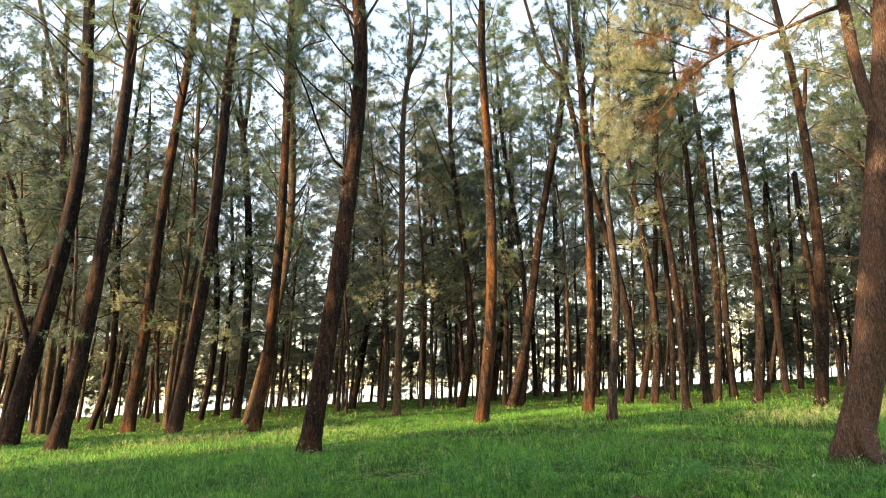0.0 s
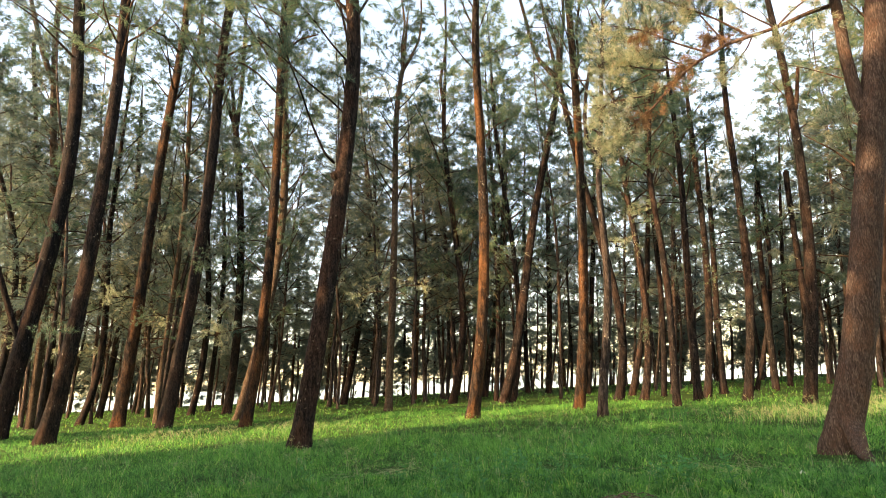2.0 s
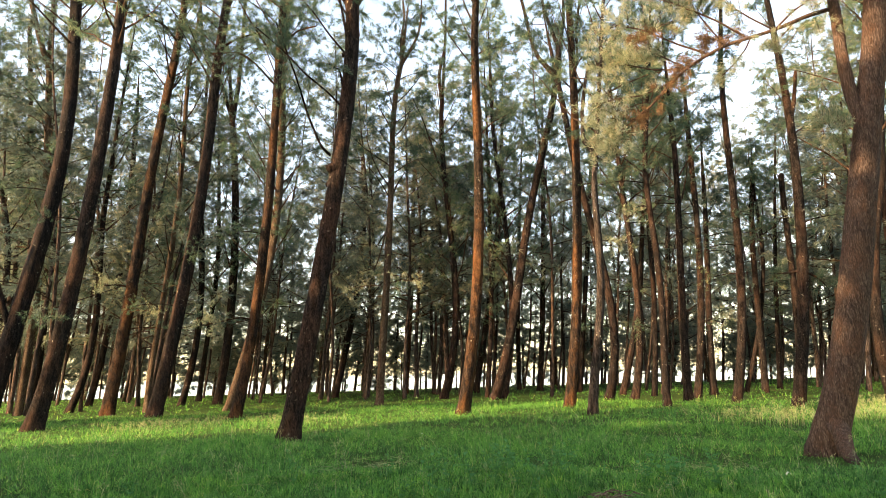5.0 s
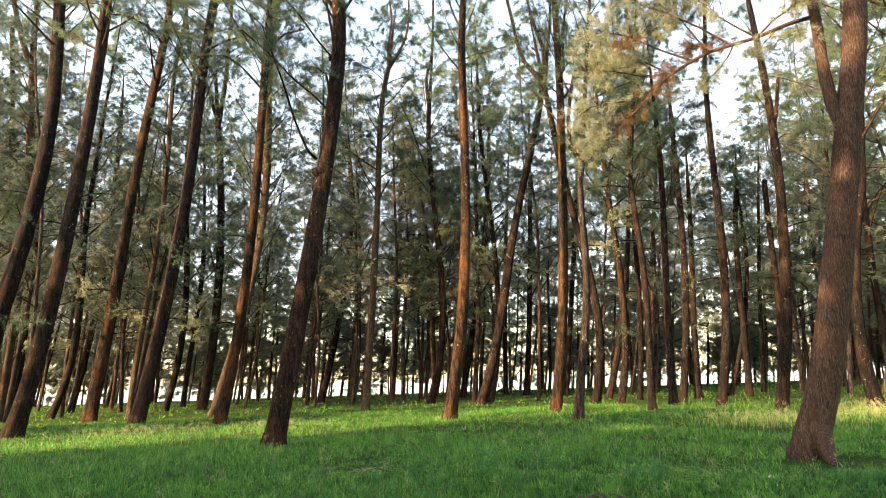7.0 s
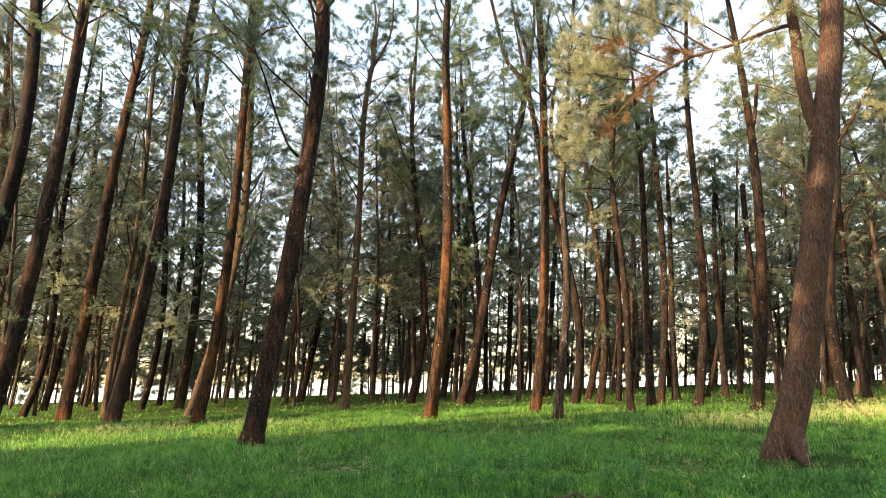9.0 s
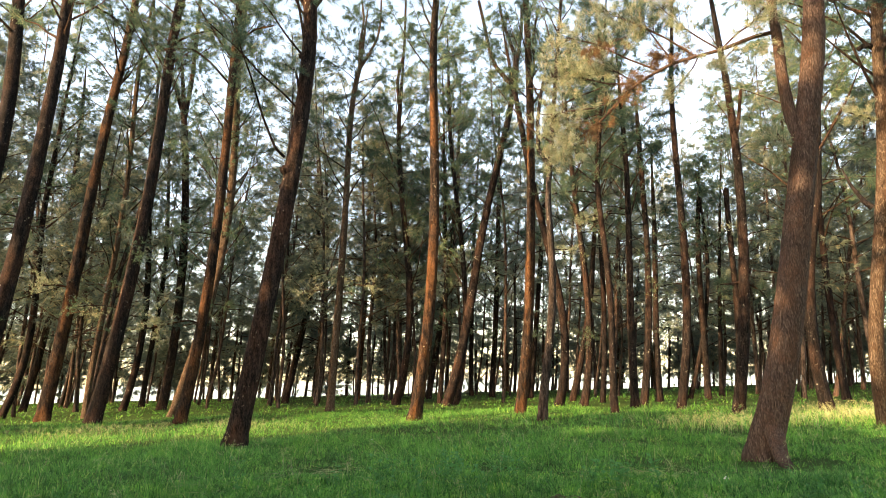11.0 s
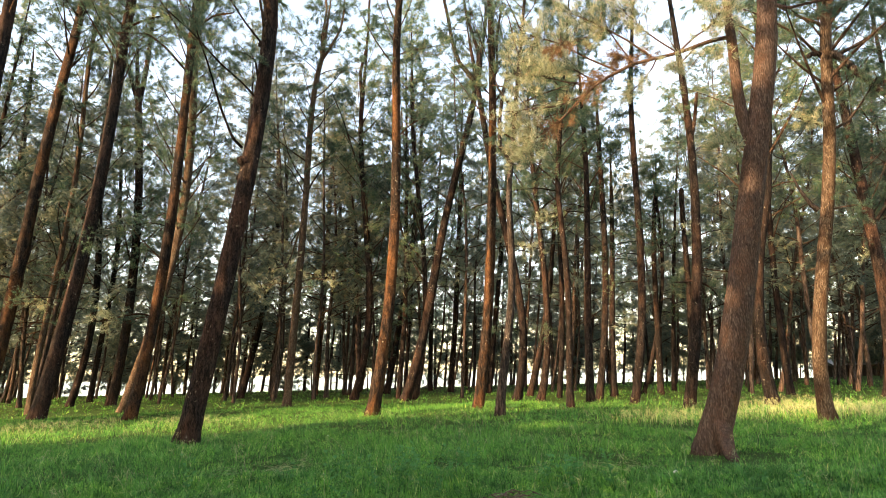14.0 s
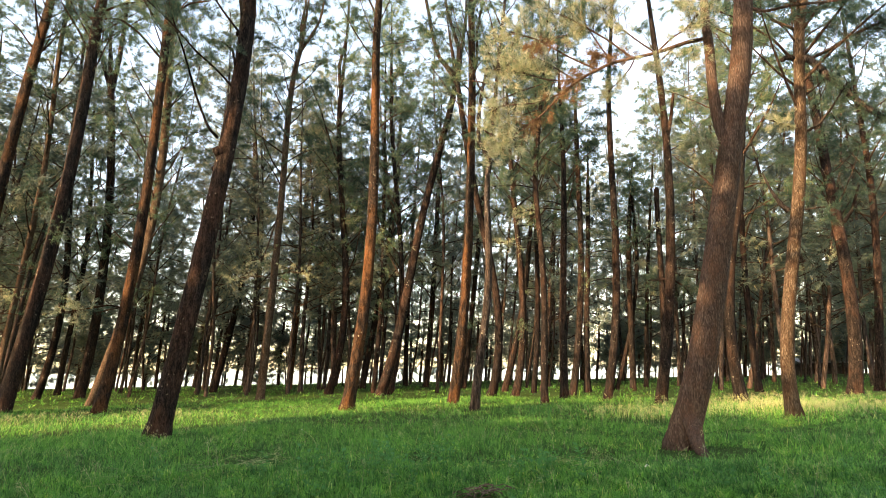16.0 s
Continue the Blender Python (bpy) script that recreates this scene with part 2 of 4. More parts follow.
def needle_piece(rng, pos, way, count, length, width, droop, spread, mi):
    """Thin drooping needles round every tuft."""
    n = len(pos)
    p = np.repeat(pos, count, 0) + rng.normal(0, 0.03, (n * count, 3))
    d = np.repeat(way, count, 0) * 0.8 + rng.normal(0, spread, (n * count, 3))
    d[:, 2] -= droop
    d = unit(d)
    side = unit(np.cross(d, rng.normal(0, 1, (n * count, 3))))
    ln = length * (0.6 + 0.7 * rng.random((n * count, 1)))
    w = width * (0.7 + 0.6 * rng.random((n * count, 1)))
    V = np.stack([p - side * w / 2, p + side * w / 2, p + d * ln], 1).reshape(-1, 3)
    F = np.arange(3 * n * count).reshape(-1, 3)
    return V, F, mi, False


def ground_z(x, y):
    x, y = np.asarray(x, float), np.asarray(y, float)
    z = 0.05 * np.sin(0.31 * x + 0.5) * np.cos(0.27 * y) + 0.03 * np.sin(0.9 * x - 0.6 * y)
    s = np.clip((y - 66) / 14, 0, 1)
    return z * (1 - s) - 1.3 * s * s * (3 - 2 * s)


# ---------------------------------------------------------------- ground, sea
def sheet(name, xs, ys, zf, mat):
    X, Y = np.meshgrid(xs, ys)
    V = np.stack([X, Y, zf(X, Y)], -1).reshape(-1, 3)
    nx, ny = len(xs), len(ys)
    i, j = np.meshgrid(np.arange(ny - 1), np.arange(nx - 1), indexing="ij")
    F = np.stack([i * nx + j, i * nx + j + 1, (i + 1) * nx + j + 1, (i + 1) * nx + j], -1).reshape(-1, 4)
    return new(name, build_mesh(name, [(V, F, 0, True)], [mat]))


steps = np.sinh(np.linspace(-5.2, 5.2, 141)) * 28.0
tagged(sheet("ground", steps, steps, ground_z, GROUND), "grassy sandy forest floor running out to the shore", "ground", kind="structure")
tagged(sheet("water", np.linspace(-2500, 2500, 30), np.linspace(76, 2540, 30), lambda x, y: 0 * x - 0.9, WATER), "pale bright sea beyond the trees", "sea", kind="structure")


# ---------------------------------------------------------------- casuarina trees
def crown_pieces(rng, axis, rad, H, z0, branches, reach, twigs, tufts, needles, nlen, nwid, droop=0.45, spread=0.45, rise=(0.5, 1.1), sides=3):
    """Ascending branches with twigs and drooping needle tufts: wood is material 0, needles are material 1."""
    out, pos, way = [], [], []
    az = rng.random() * 6.28
    for k in range(branches):
        u = (k + rng.random()) / branches
        z = z0 + (H - z0) * u ** 0.9
        az += 2.4 + rng.normal(0, 0.5)
        ln = reach * (1 - 0.72 * u) * (0.6 + 0.7 * rng.random())
        start = axis(z)
        el = rng.uniform(*rise)
        d = np.array([math.cos(az) * math.cos(el), math.sin(az) * math.cos(el), math.sin(el)])
        P = [start]
        for s in range(4):
            d = unit(d + rng.normal(0, 0.12, 3) + np.array([0, 0, 0.03]))
            P.append(P[-1] + d * ln / 4)
        P = np.array(P)
        r0 = min(0.45 * rad(z), 0.012 * ln + 0.008)
        out += tube_pieces(P, np.linspace(r0, 0.006, 5), sides, 0)
        pads = np.clip(np.array([0.42, 0.66, 0.86, 1.0]) + rng.normal(0, 0.07, 4), 0.25, 1.0) * 3.99
        for t in range(twigs):
            s = pads[(t * 3) % 4]
            i = int(s)
            p = P[i] + (P[i + 1] - P[i]) * (s - i)
            td = unit(unit(P[i + 1] - P[i]) * 0.5 + rng.normal(0, 0.75, 3) * np.array([1, 1, 0.55]) + np.array([0, 0, 0.06]))
            tl = (0.34 + 0.17 * ln) * rng.uniform(0.6, 1.25)
            tip = p + td * tl - np.array([0, 0, 0.12 * tl])
            u1 = unit(np.cross(td, [0.3, 0.5, 0.8]))
            u2 = np.cross(td, u1)
            out.append((np.array([p + 0.010 * u1, p - 0.005 * u1 + 0.0087 * u2, p - 0.005 * u1 - 0.0087 * u2, tip]), np.array([[0, 1, 3], [1, 2, 3], [2, 0, 3]]), 0, True))
            for q in np.linspace(0.2, 1.0, tufts):
                pos.append(p + (tip - p) * q + rng.normal(0, 0.07, 3))
                way.append(td)
    out.append(needle_piece(rng, np.array(pos), np.array(way), needles, nlen, nwid, droop, spread, 1))
    return out


def spray_pieces(rng, C, twigs, length, mi, needles=30, nlen=0.12, nwid=0.0085):
    """Twigs with short brush-like needle tufts along the outer part of a limb."""
    out, pos, way = [], [], []
    n = len(C) - 1
    for k in range(twigs):
        s = n * (0.22 + 0.78 * math.sqrt(rng.random())) * 0.999
        i = int(s)
        p = C[i] + (C[i + 1] - C[i]) * (s - i)
        d = unit(unit(C[i + 1] - C[i]) * 0.45 + rng.normal(0, 0.6, 3) + np.array([0, 0, 0.12]))
        ln = length * rng.uniform(0.5, 1.3)
        mid = p + d * ln * 0.5 + np.array([0, 0, 0.06 * ln])
        tip = p + d * ln - np.array([0, 0, 0.10 * ln])
        out += tube_pieces(np.array([p, mid, tip]), [0.007, 0.005, 0.003], 3, 0)
        for q in (0.35, 0.6, 0.8, 1.0):
            pos.append(p + (tip - p) * q + rng.normal(0, 0.04, 3))
            way.append(unit(d * 0.6 + np.array([0, 0, 0.5 if mi != 3 else -0.6]) + rng.normal(0, 0.3, 3)))
    out.append(needle_piece(rng, np.array(pos), np.array(way), needles, nlen, nwid, 0.0, 0.42, mi))
    return out


def trunk_axis(lean, ztop, heading, wobble, seed):
    h = radians(heading)
    ux, uy = math.cos(h), math.sin(h)
    ph = seed * 1.7

    def axis(z):
        zc = min(z, ztop)
        d = sum(c * (zc / ztop) ** (i + 1) for i, c in enumerate(lean))
        if z > ztop:
            slope = sum(c * (i + 1) for i, c in enumerate(lean)) / ztop
            d += max(-0.12, min(0.12, slope)) * (z - ztop)
        e = wobble * min(1, z / 3) * math.sin(0.55 * z + ph)
        f = wobble * min(1, z / 3) * math.cos(0.41 * z + 2 * ph)
        return np.array([ux * d + ux * e * 0.4 - uy * f, uy * d + uy * e * 0.4 + ux * f, z])

    return axis


TREE_LABEL = "tall leaning casuarina tree with rough red-brown bark in grass"


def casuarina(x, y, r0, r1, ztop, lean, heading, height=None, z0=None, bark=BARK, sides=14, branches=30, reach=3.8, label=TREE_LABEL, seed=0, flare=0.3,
              twigs=7, tufts=5, needles=19, nlen=0.30, nwid=0.017, rise=(0.45, 1.05), wobble=0.025, limbs=(), limb_bark=None, low=0, leaves=NEEDLE, broken=False, group="casuarina trees", knots=()):
    """A tree whose trunk leans towards its heading by a smooth curve in metres (lean: its terms, at the height ztop); r1 is the radius there."""
    rng = np.random.default_rng(1000 + seed)
    H = height or max(ztop + 4.0, 17.0 + 4 * rng.random())
    z0 = z0 or 0.45 * H
    axis = trunk_axis(lean, ztop, heading, wobble, seed)

    def rad(z):
        if z < ztop:
            return r0 + (r1 - r0) * z / ztop
        return r1 + ((r1 if broken else 0.02) - r1) * (z - ztop) / max(0.1, H - ztop)

    root = new("casuarina_tree")
    root.location = (x, y, float(ground_z(x, y)))
    tagged(root, label, "tree", group)
    zs = np.concatenate([[-0.25, -0.05, 0.06, 0.15, 0.28, 0.45, 0.7, 1.0], np.arange(1.35, H, 0.34), [H]])
    P = np.array([axis(max(z, 0)) + np.array([0, 0, min(z, 0)]) for z in zs])
    R = np.array([rad(max(z, 0)) for z in zs])
    ph = rng.random(3) * 6.28

    def spread(a, k):
        e = np.exp(-np.clip(zs, 0, 9) / 0.32)[:, None]
        return 1 + flare * e * (0.8 + 0.45 * np.cos(3 * a + ph[0]) + 0.35 * np.cos(5 * a + ph[1]))[None] + 0.05 * np.cos(2 * a + ph[2])[None]

    pieces = tube_pieces(P, R, sides, 0, rough=0.07, rng=rng, flare=spread)
    for kz, ka, ks in knots:
        c = axis(kz) + rad(kz) * np.array([math.cos(ka), math.sin(ka), 0]) * 0.75
        o = np.array([math.cos(ka), math.sin(ka), 0.35])
        pieces += tube_pieces(np.array([c, c + o * ks * 0.5, c + o * ks, c + o * ks * 1.25]), [ks * 1.1, ks, ks * 0.75, ks * 0.3], 8, 0, rough=0.2, rng=rng)
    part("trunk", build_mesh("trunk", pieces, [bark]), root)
    dist = math.hypot(x, y)
    if low == 0 and dist > 24 and ztop > 8 and not broken and group == "casuarina trees":
        low = 3
    hd = radians(heading)
    for k in range(low):                             # thin low side branches, nearly level
        zb = rng.uniform(3.2, 9.5)
        p = axis(zb)
        s0, f0 = p[0] * math.cos(hd) + p[1] * math.sin(hd), -p[0] * math.sin(hd) + p[1] * math.cos(hd)
        az, ln = rng.uniform(0, 6.28), rng.uniform(1.0, 2.3)
        pts = [(s0 + math.cos(az) * ln * q, f0 + math.sin(az) * ln * q, zb + 0.28 * ln * q - 0.30 * ln * q * q) for q in (0, 0.35, 0.7, 1.0)]
        limbs = limbs + ((pts, 0.028, 0.010, (12, 0.6, 2 if (k + seed) % 5 == 0 else 1, 13, 0.13, 0.012)),)
    for pts, ra, rb, leafy in limbs:
        # pts are steps along the heading, away from it and up, from the trunk's foot
        h = radians(heading)
        W = np.array([[math.cos(h) * s - math.sin(h) * f, math.sin(h) * s + math.cos(h) * f, z] for s, f, z in pts])
        t = np.linspace(0, 1, len(W))
        tt = np.linspace(0, 1, 6 * len(W))
        C = np.stack([np.interp(tt, t, W[:, i]) for i in range(3)], 1)
        for _ in range(3):
            C[1:-1] = (C[:-2] + 2 * C[1:-1] + C[2:]) / 4
        one = part("limb", build_mesh("limb", tube_pieces(C, np.linspace(ra, rb, len(C)), 8, 0, rough=0.12, rng=rng), [limb_bark or bark]), root)
        if leafy:
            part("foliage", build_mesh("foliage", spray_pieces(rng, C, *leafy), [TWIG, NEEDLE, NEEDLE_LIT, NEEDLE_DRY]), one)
    if dist > 34 and group == "casuarina trees":
        needles, nwid = 11, 0.028
    if z0 > 2.0 + 0.70 * dist and group == "casuarina trees":
        needles, nlen, nwid = 4, 0.5, 0.055
    if not broken:
        me = build_mesh("crown", crown_pieces(rng, axis, rad, H, z0, branches, reach, twigs, tufts, needles, nlen, nwid, rise=rise), [TWIG, leaves])
        part("crown", me, root)
    return root


casuarina(-16.46, 23.77, 0.354, 0.218, 19.0, (2.762, 2.912, -4.592, -2.448, 2.913), 34.7, seed=1, branches=34, height=25.0, z0=15.0, limbs=(
    (((0.59, 0.0, 3.09), (0.01, 0.0, 4.82), (-0.36, 0.0, 6.13), (-0.82, 0.0, 7.44)), 0.131, 0.079, None),
))
casuarina(-22.47, 31.87, 0.163, 0.109, 15.2, (1.132, 2.814, -4.518, -5.166, 4.444), 35.2, seed=2, branches=34, reach=4.2, height=24.0, z0=6.5)
casuarina(-24.85, 36.31, 0.158, 0.116, 26.4, (0.483, 4.298, -2.366, -12.935, 10.291), 34.4, seed=3, branches=34, reach=4.2, height=24.0, z0=6.5)
casuarina(-28.45, 37.45, 0.218, 0.151, 22.3, (6.432, -13.059, 7.075), 37.2, seed=4, branches=34, reach=4.2, height=24.0, z0=6.5)
casuarina(-21.01, 32.65, 0.221, 0.150, 24.7, (1.37, -0.648, -2.997, -0.566, 2.63), 32.8, seed=5, bark=BARK_TAN, branches=30, reach=4.2, height=24.0, z0=6.0, limbs=(
    (((-0.23, 0.0, 18.92), (-0.78, 0.0, 20.55), (-1.25, 0.0, 22.21), (-1.72, 0.0, 24.24)), 0.159, 0.106, None),
))
casuarina(-25.15, 40.16, 0.242, 0.183, 19.3, (2.158, -5.568, 4.092), 32.1, seed=6, branches=30, reach=4.2, height=24.0, z0=6.0)
casuarina(-12.66, 20.49, 0.261, 0.170, 16.5, (3.424, -3.564, 3.239, -1.966, 0.384), 31.7, seed=7, branches=34, height=23.0, z0=13.0)
casuarina(-19.43, 34.28, 0.195, 0.140, 12.0, (4.681, -7.453, 3.706), 29.5, seed=8, branches=30, reach=4.2, height=24.0, z0=6.0)
casuarina(-22.45, 41.79, 0.205, 0.156, 19.6, (3.823, -2.812, 0.541), 28.2, seed=9, branches=30, reach=4.2, height=24.0, z0=6.0)
casuarina(-14.85, 29.32, 0.277, 0.159, 22.7, (2.955, -3.009, 1.939, 4.32, -3.929), 26.9, seed=10, bark=BARK_SUNLIT_RUST, branches=34, height=25.0, z0=15.0, limbs=(
    (((2.04, -0.0, 18.94), (1.29, -0.67, 19.42), (0.2, -1.33, 19.45), (-0.55, -2.0, 18.9)), 0.06, 0.03, (26, 1.0, 1)),
    (((0.6, -0.0, 5.86), (0.05, -0.25, 5.96), (-0.53, -0.5, 5.84)), 0.045, 0.022, (18, 0.7, 2)),
))
casuarina(-14.00, 31.30, 0.143, 0.105, 18.9, (0.447, 5.198, -4.167, -5.371, 5.034), 24.1, seed=11, bark=BARK_TAN, branches=30, reach=4.2, height=24.0, z0=6.0)
casuarina(-11.74, 27.06, 0.303, 0.202, 20.9, (3.508, -0.05, -3.06, 0.602, 1.325), 23.5, seed=12, branches=34, height=24.0, z0=14.0, limbs=(
    (((1.95, -0.0, 17.28), (2.7, -1.0, 17.47), (3.63, -2.0, 17.38), (4.51, -3.0, 16.69)), 0.054, 0.027, (34, 1.0, 1)),
))
casuarina(-15.36, 38.91, 0.196, 0.145, 16.1, (4.679, -8.059, 3.884), 21.5, seed=13, branches=30, reach=4.2, height=24.0, z0=6.0)
casuarina(-16.49, 44.89, 0.171, 0.144, 12.0, (0.557, 1.938, -1.647), 20.2, seed=14, branches=30, reach=4.2, height=24.0, z0=6.0)
casuarina(-13.33, 39.43, 0.267, 0.205, 18.5, (2.688, -3.056, 0.581), 18.7, seed=15, branches=44, reach=4.2, height=24.0, z0=6.0, limbs=(
    (((0.21, 0.0, 18.51), (-0.41, 0.0, 20.6), (-1.17, 0.0, 22.2), (-1.85, 0.0, 23.35), (-2.09, 0.0, 25.93), (-2.3, 0.0, 28.53)), 0.151, 0.076, None),
    (((0.21, 0.0, 18.51), (0.51, 0.0, 21.11), (0.63, 0.0, 23.64), (0.8, 0.0, 29.02)), 0.17, 0.095, None),
))
casuarina(-7.85, 25.43, 0.226, 0.151, 19.3, (3.784, -3.837, -0.256, 3.53, -1.722), 17.2, seed=16, bark=BARK_SUNLIT_RUST, branches=34, height=24.0, z0=14.0, limbs=(
    (((1.26, -0.0, 14.16), (0.32, -1.0, 14.66), (-0.37, -2.0, 14.58), (-1.3, -3.0, 13.83)), 0.048, 0.024, (34, 1.0, 1)),
    (((1.36, -0.0, 16.12), (1.98, -1.25, 16.32), (2.7, -2.5, 15.94)), 0.048, 0.024, (26, 0.9, 1)),
    (((0.63, -0.0, 3.82), (0.07, -0.17, 3.93), (-0.58, -0.33, 3.78), (-1.21, -0.5, 3.61)), 0.036, 0.018, (20, 0.7, 2)),
))
casuarina(-9.90, 30.82, 0.222, 0.154, 23.3, (6.617, -0.864, -9.24, 1.049, 5.223), 17.8, seed=17, bark=BARK_TAN, branches=44, reach=4.2, height=24.0, z0=6.0)
casuarina(-3.38, 15.00, 0.228, 0.172, 11.9, (2.329, -0.467, -0.351, 1.006, -1.083), 12.7, seed=18, z0=9.5, height=17.0, branches=22, knots=((6.6,3.6,0.13),(6.2,2.9,0.10),(9.8,3.3,0.08),(4.4,0.4,0.05)), limbs=(
    (((0.92, -0.0, 6.97), (0.68, -0.16, 7.13), (0.34, -0.32, 7.9), (0.06, -0.48, 8.74), (-0.21, -0.64, 9.4), (-0.48, -0.8, 10.09)), 0.035, 0.014, (26, 0.8, 1)),
    (((1.32, -0.0, 8.2), (0.85, -0.25, 8.57), (0.27, -0.5, 8.9), (-0.28, -0.75, 9.36), (-0.95, -1.0, 9.79)), 0.028, 0.014, (30, 0.8, 1)),
    (((1.42, -0.0, 9.7), (0.87, -0.33, 10.14), (0.43, -0.67, 10.56), (0.01, -1.0, 10.8)), 0.028, 0.014, (24, 0.8, 1)),
    (((1.33, -0.0, 7.91), (1.16, -0.15, 9.28), (0.86, -0.3, 9.35)), 0.035, 0.014, (10, 0.5, 1)),
    (((1.48, 0.0, 10.88), (1.29, 0.0, 11.38), (0.92, 0.0, 11.78), (0.54, 0.0, 12.19)), 0.056, 0.028, (14, 0.8, 1)),
))
casuarina(-2.74, 31.79, 0.193, 0.124, 18.3, (0.933, 2.01, -2.521, -2.429, 3.375), 4.9, seed=19, bark=BARK_TAN, limbs=(
    (((1.37, 0.0, 18.3), (1.37, 0.0, 19.87), (1.62, 0.0, 21.28), (1.44, 0.0, 23.09)), 0.087, 0.044, None),
    (((1.37, 0.0, 18.3), (1.85, 0.0, 19.16), (2.35, 0.0, 20.21), (2.56, 0.0, 21.28), (2.58, 0.0, 23.08)), 0.087, 0.044, None),
    (((0.65, -0.0, 9.68), (-0.1, -0.25, 6.87), (-0.68, -0.5, 6.68)), 0.044, 0.022, (16, 0.8, 2)),
    (((0.45, -0.0, 6.07), (1.18, -0.25, 6.23), (1.89, -0.5, 6.11)), 0.044, 0.022, (16, 0.8, 2)),
))
casuarina(-7.20, 46.25, 0.221, 0.154, 16.5, (3.709, -0.128, -1.467), 8.9, seed=20, branches=44, reach=4.2, height=24.0, z0=6.0)
casuarina(-2.21, 48.06, 0.210, 0.158, 13.8, (1.063, -0.209), 2.6, seed=21, bark=BARK_SUNLIT_RUST, branches=44, reach=4.2, height=24.0, z0=6.0)
casuarina(0.49, 37.92, 0.231, 0.146, 18.6, (6.434, -13.087, 7.107), -0.7, seed=22, branches=44, reach=4.2, height=24.0, z0=6.0, limbs=(
    (((0.46, 0.0, 18.62), (0.31, 0.0, 20.72), (0.8, 0.0, 22.74), (0.96, 0.0, 26.96)), 0.121, 0.069, None),
    (((0.47, 0.0, 13.66), (-0.31, 0.0, 16.0), (-0.78, 0.0, 17.59), (-1.44, 0.0, 19.22)), 0.069, 0.035, None),
))
casuarina(0.95, 21.96, 0.218, 0.129, 16.1, (3.362, -2.493, -2.938, 3.451, -0.25), -2.5, seed=23, bark=BARK_SUNLIT_RUST, z0=12.0, branches=20, limbs=(
    (((0.9, 0.0, 9.98), (1.56, 0.25, 10.72), (2.25, 0.5, 11.12)), 0.03, 0.015, (14, 0.7, 1)),
))
casuarina(2.86, 44.23, 0.231, 0.167, 16.7, (3.187, 0.289, -0.928), -3.7, seed=24, branches=44, reach=4.2, height=24.0, z0=6.0)
casuarina(3.17, 38.63, 0.151, 0.125, 9.5, (1.16, -0.538), -4.7, seed=25, branches=44, reach=4.2, height=24.0, z0=6.0)
casuarina(3.15, 33.84, 0.250, 0.160, 17.4, (6.571, -8.167, 6.131, 4.001, -4.246), -5.3, seed=26, branches=12, z0=10.0, limbs=(
    (((4.29, 0.0, 17.41), (4.58, 0.0, 19.1), (4.78, 0.0, 20.17), (5.11, 0.0, 21.98), (5.15, 0.0, 23.48)), 0.139, 0.077, None),
))
casuarina(3.84, 35.44, 0.169, 0.119, 17.4, (4.703, -9.158, 4.545), -6.2, seed=27, branches=44, reach=4.2, height=24.0, z0=6.0)
casuarina(6.60, 49.63, 0.194, 0.138, 13.7, (0.304, 0.418), -7.6, seed=28, branches=44, reach=4.2, height=24.0, z0=6.0)
casuarina(7.72, 46.63, 0.202, 0.153, 15.6, (1.5, -0.355), -9.4, seed=29, branches=44, reach=4.2, height=24.0, z0=6.0)
casuarina(5.19, 24.61, 0.221, 0.142, 17.5, (3.181, -3.935, 2.566, -0.556, -0.127), -11.9, seed=30, bark=BARK_SUNLIT_RUST, z0=12.0, branches=20, limbs=(
    (((1.03, 0.0, 13.25), (1.32, 0.0, 14.51), (1.33, 0.0, 15.85), (1.68, 0.0, 17.42)), 0.069, 0.046, None),
))
casuarina(9.53, 41.79, 0.180, 0.153, 11.4, (1.479, -0.092), -12.9, seed=31)
casuarina(5.09, 20.64, 0.158, 0.096, 8.6, (0.884, 2.795, -4.627, -0.982, 2.68), -13.9, seed=32, bark=BARK_GREY, label='grey-barked casuarina tree with a sharp bend and pale twin stem', limbs=(
    (((0.75, 0.0, 8.55), (0.57, 0.0, 9.04), (0.37, 0.0, 9.32), (0.41, 0.0, 10.29), (0.54, 0.0, 11.17), (0.76, 0.0, 12.19)), 0.097, 0.048, None),
))
casuarina(8.17, 29.86, 0.216, 0.145, 16.3, (4.936, -14.18, 4.355, 9.643, -6.1), -15.3, seed=33, branches=9, z0=11.0, limbs=(
    (((-1.35, 0.0, 16.28), (-1.73, 0.0, 17.0), (-2.26, 0.0, 17.76), (-2.61, 0.0, 19.0), (-2.8, 0.0, 20.4), (-3.05, 0.0, 21.85)), 0.127, 0.085, None),
    (((-1.35, 0.0, 16.28), (-1.16, 0.0, 17.38), (-1.17, 0.0, 18.2), (-1.51, 0.0, 19.44), (-1.78, 0.0, 20.51), (-1.93, 0.0, 21.58)), 0.127, 0.07, None),
))
casuarina(10.12, 34.26, 0.175, 0.136, 6.2, (1.891, -0.415), -16.5, seed=34)
casuarina(9.29, 29.58, 0.176, 0.110, 11.5, (3.146, -5.473, 2.537), -17.4, seed=35)
casuarina(11.08, 32.07, 0.135, 0.103, 12.1, (1.731, -2.15, 1.005), -19.1, seed=36)
casuarina(8.63, 23.68, 0.139, 0.099, 10.0, (0.126, 1.857, -2.458, -2.033, 2.621), -20.0, seed=37)
casuarina(10.91, 27.40, 0.183, 0.113, 12.2, (0.356, 0.804, -0.638), -21.7, seed=38, branches=16)
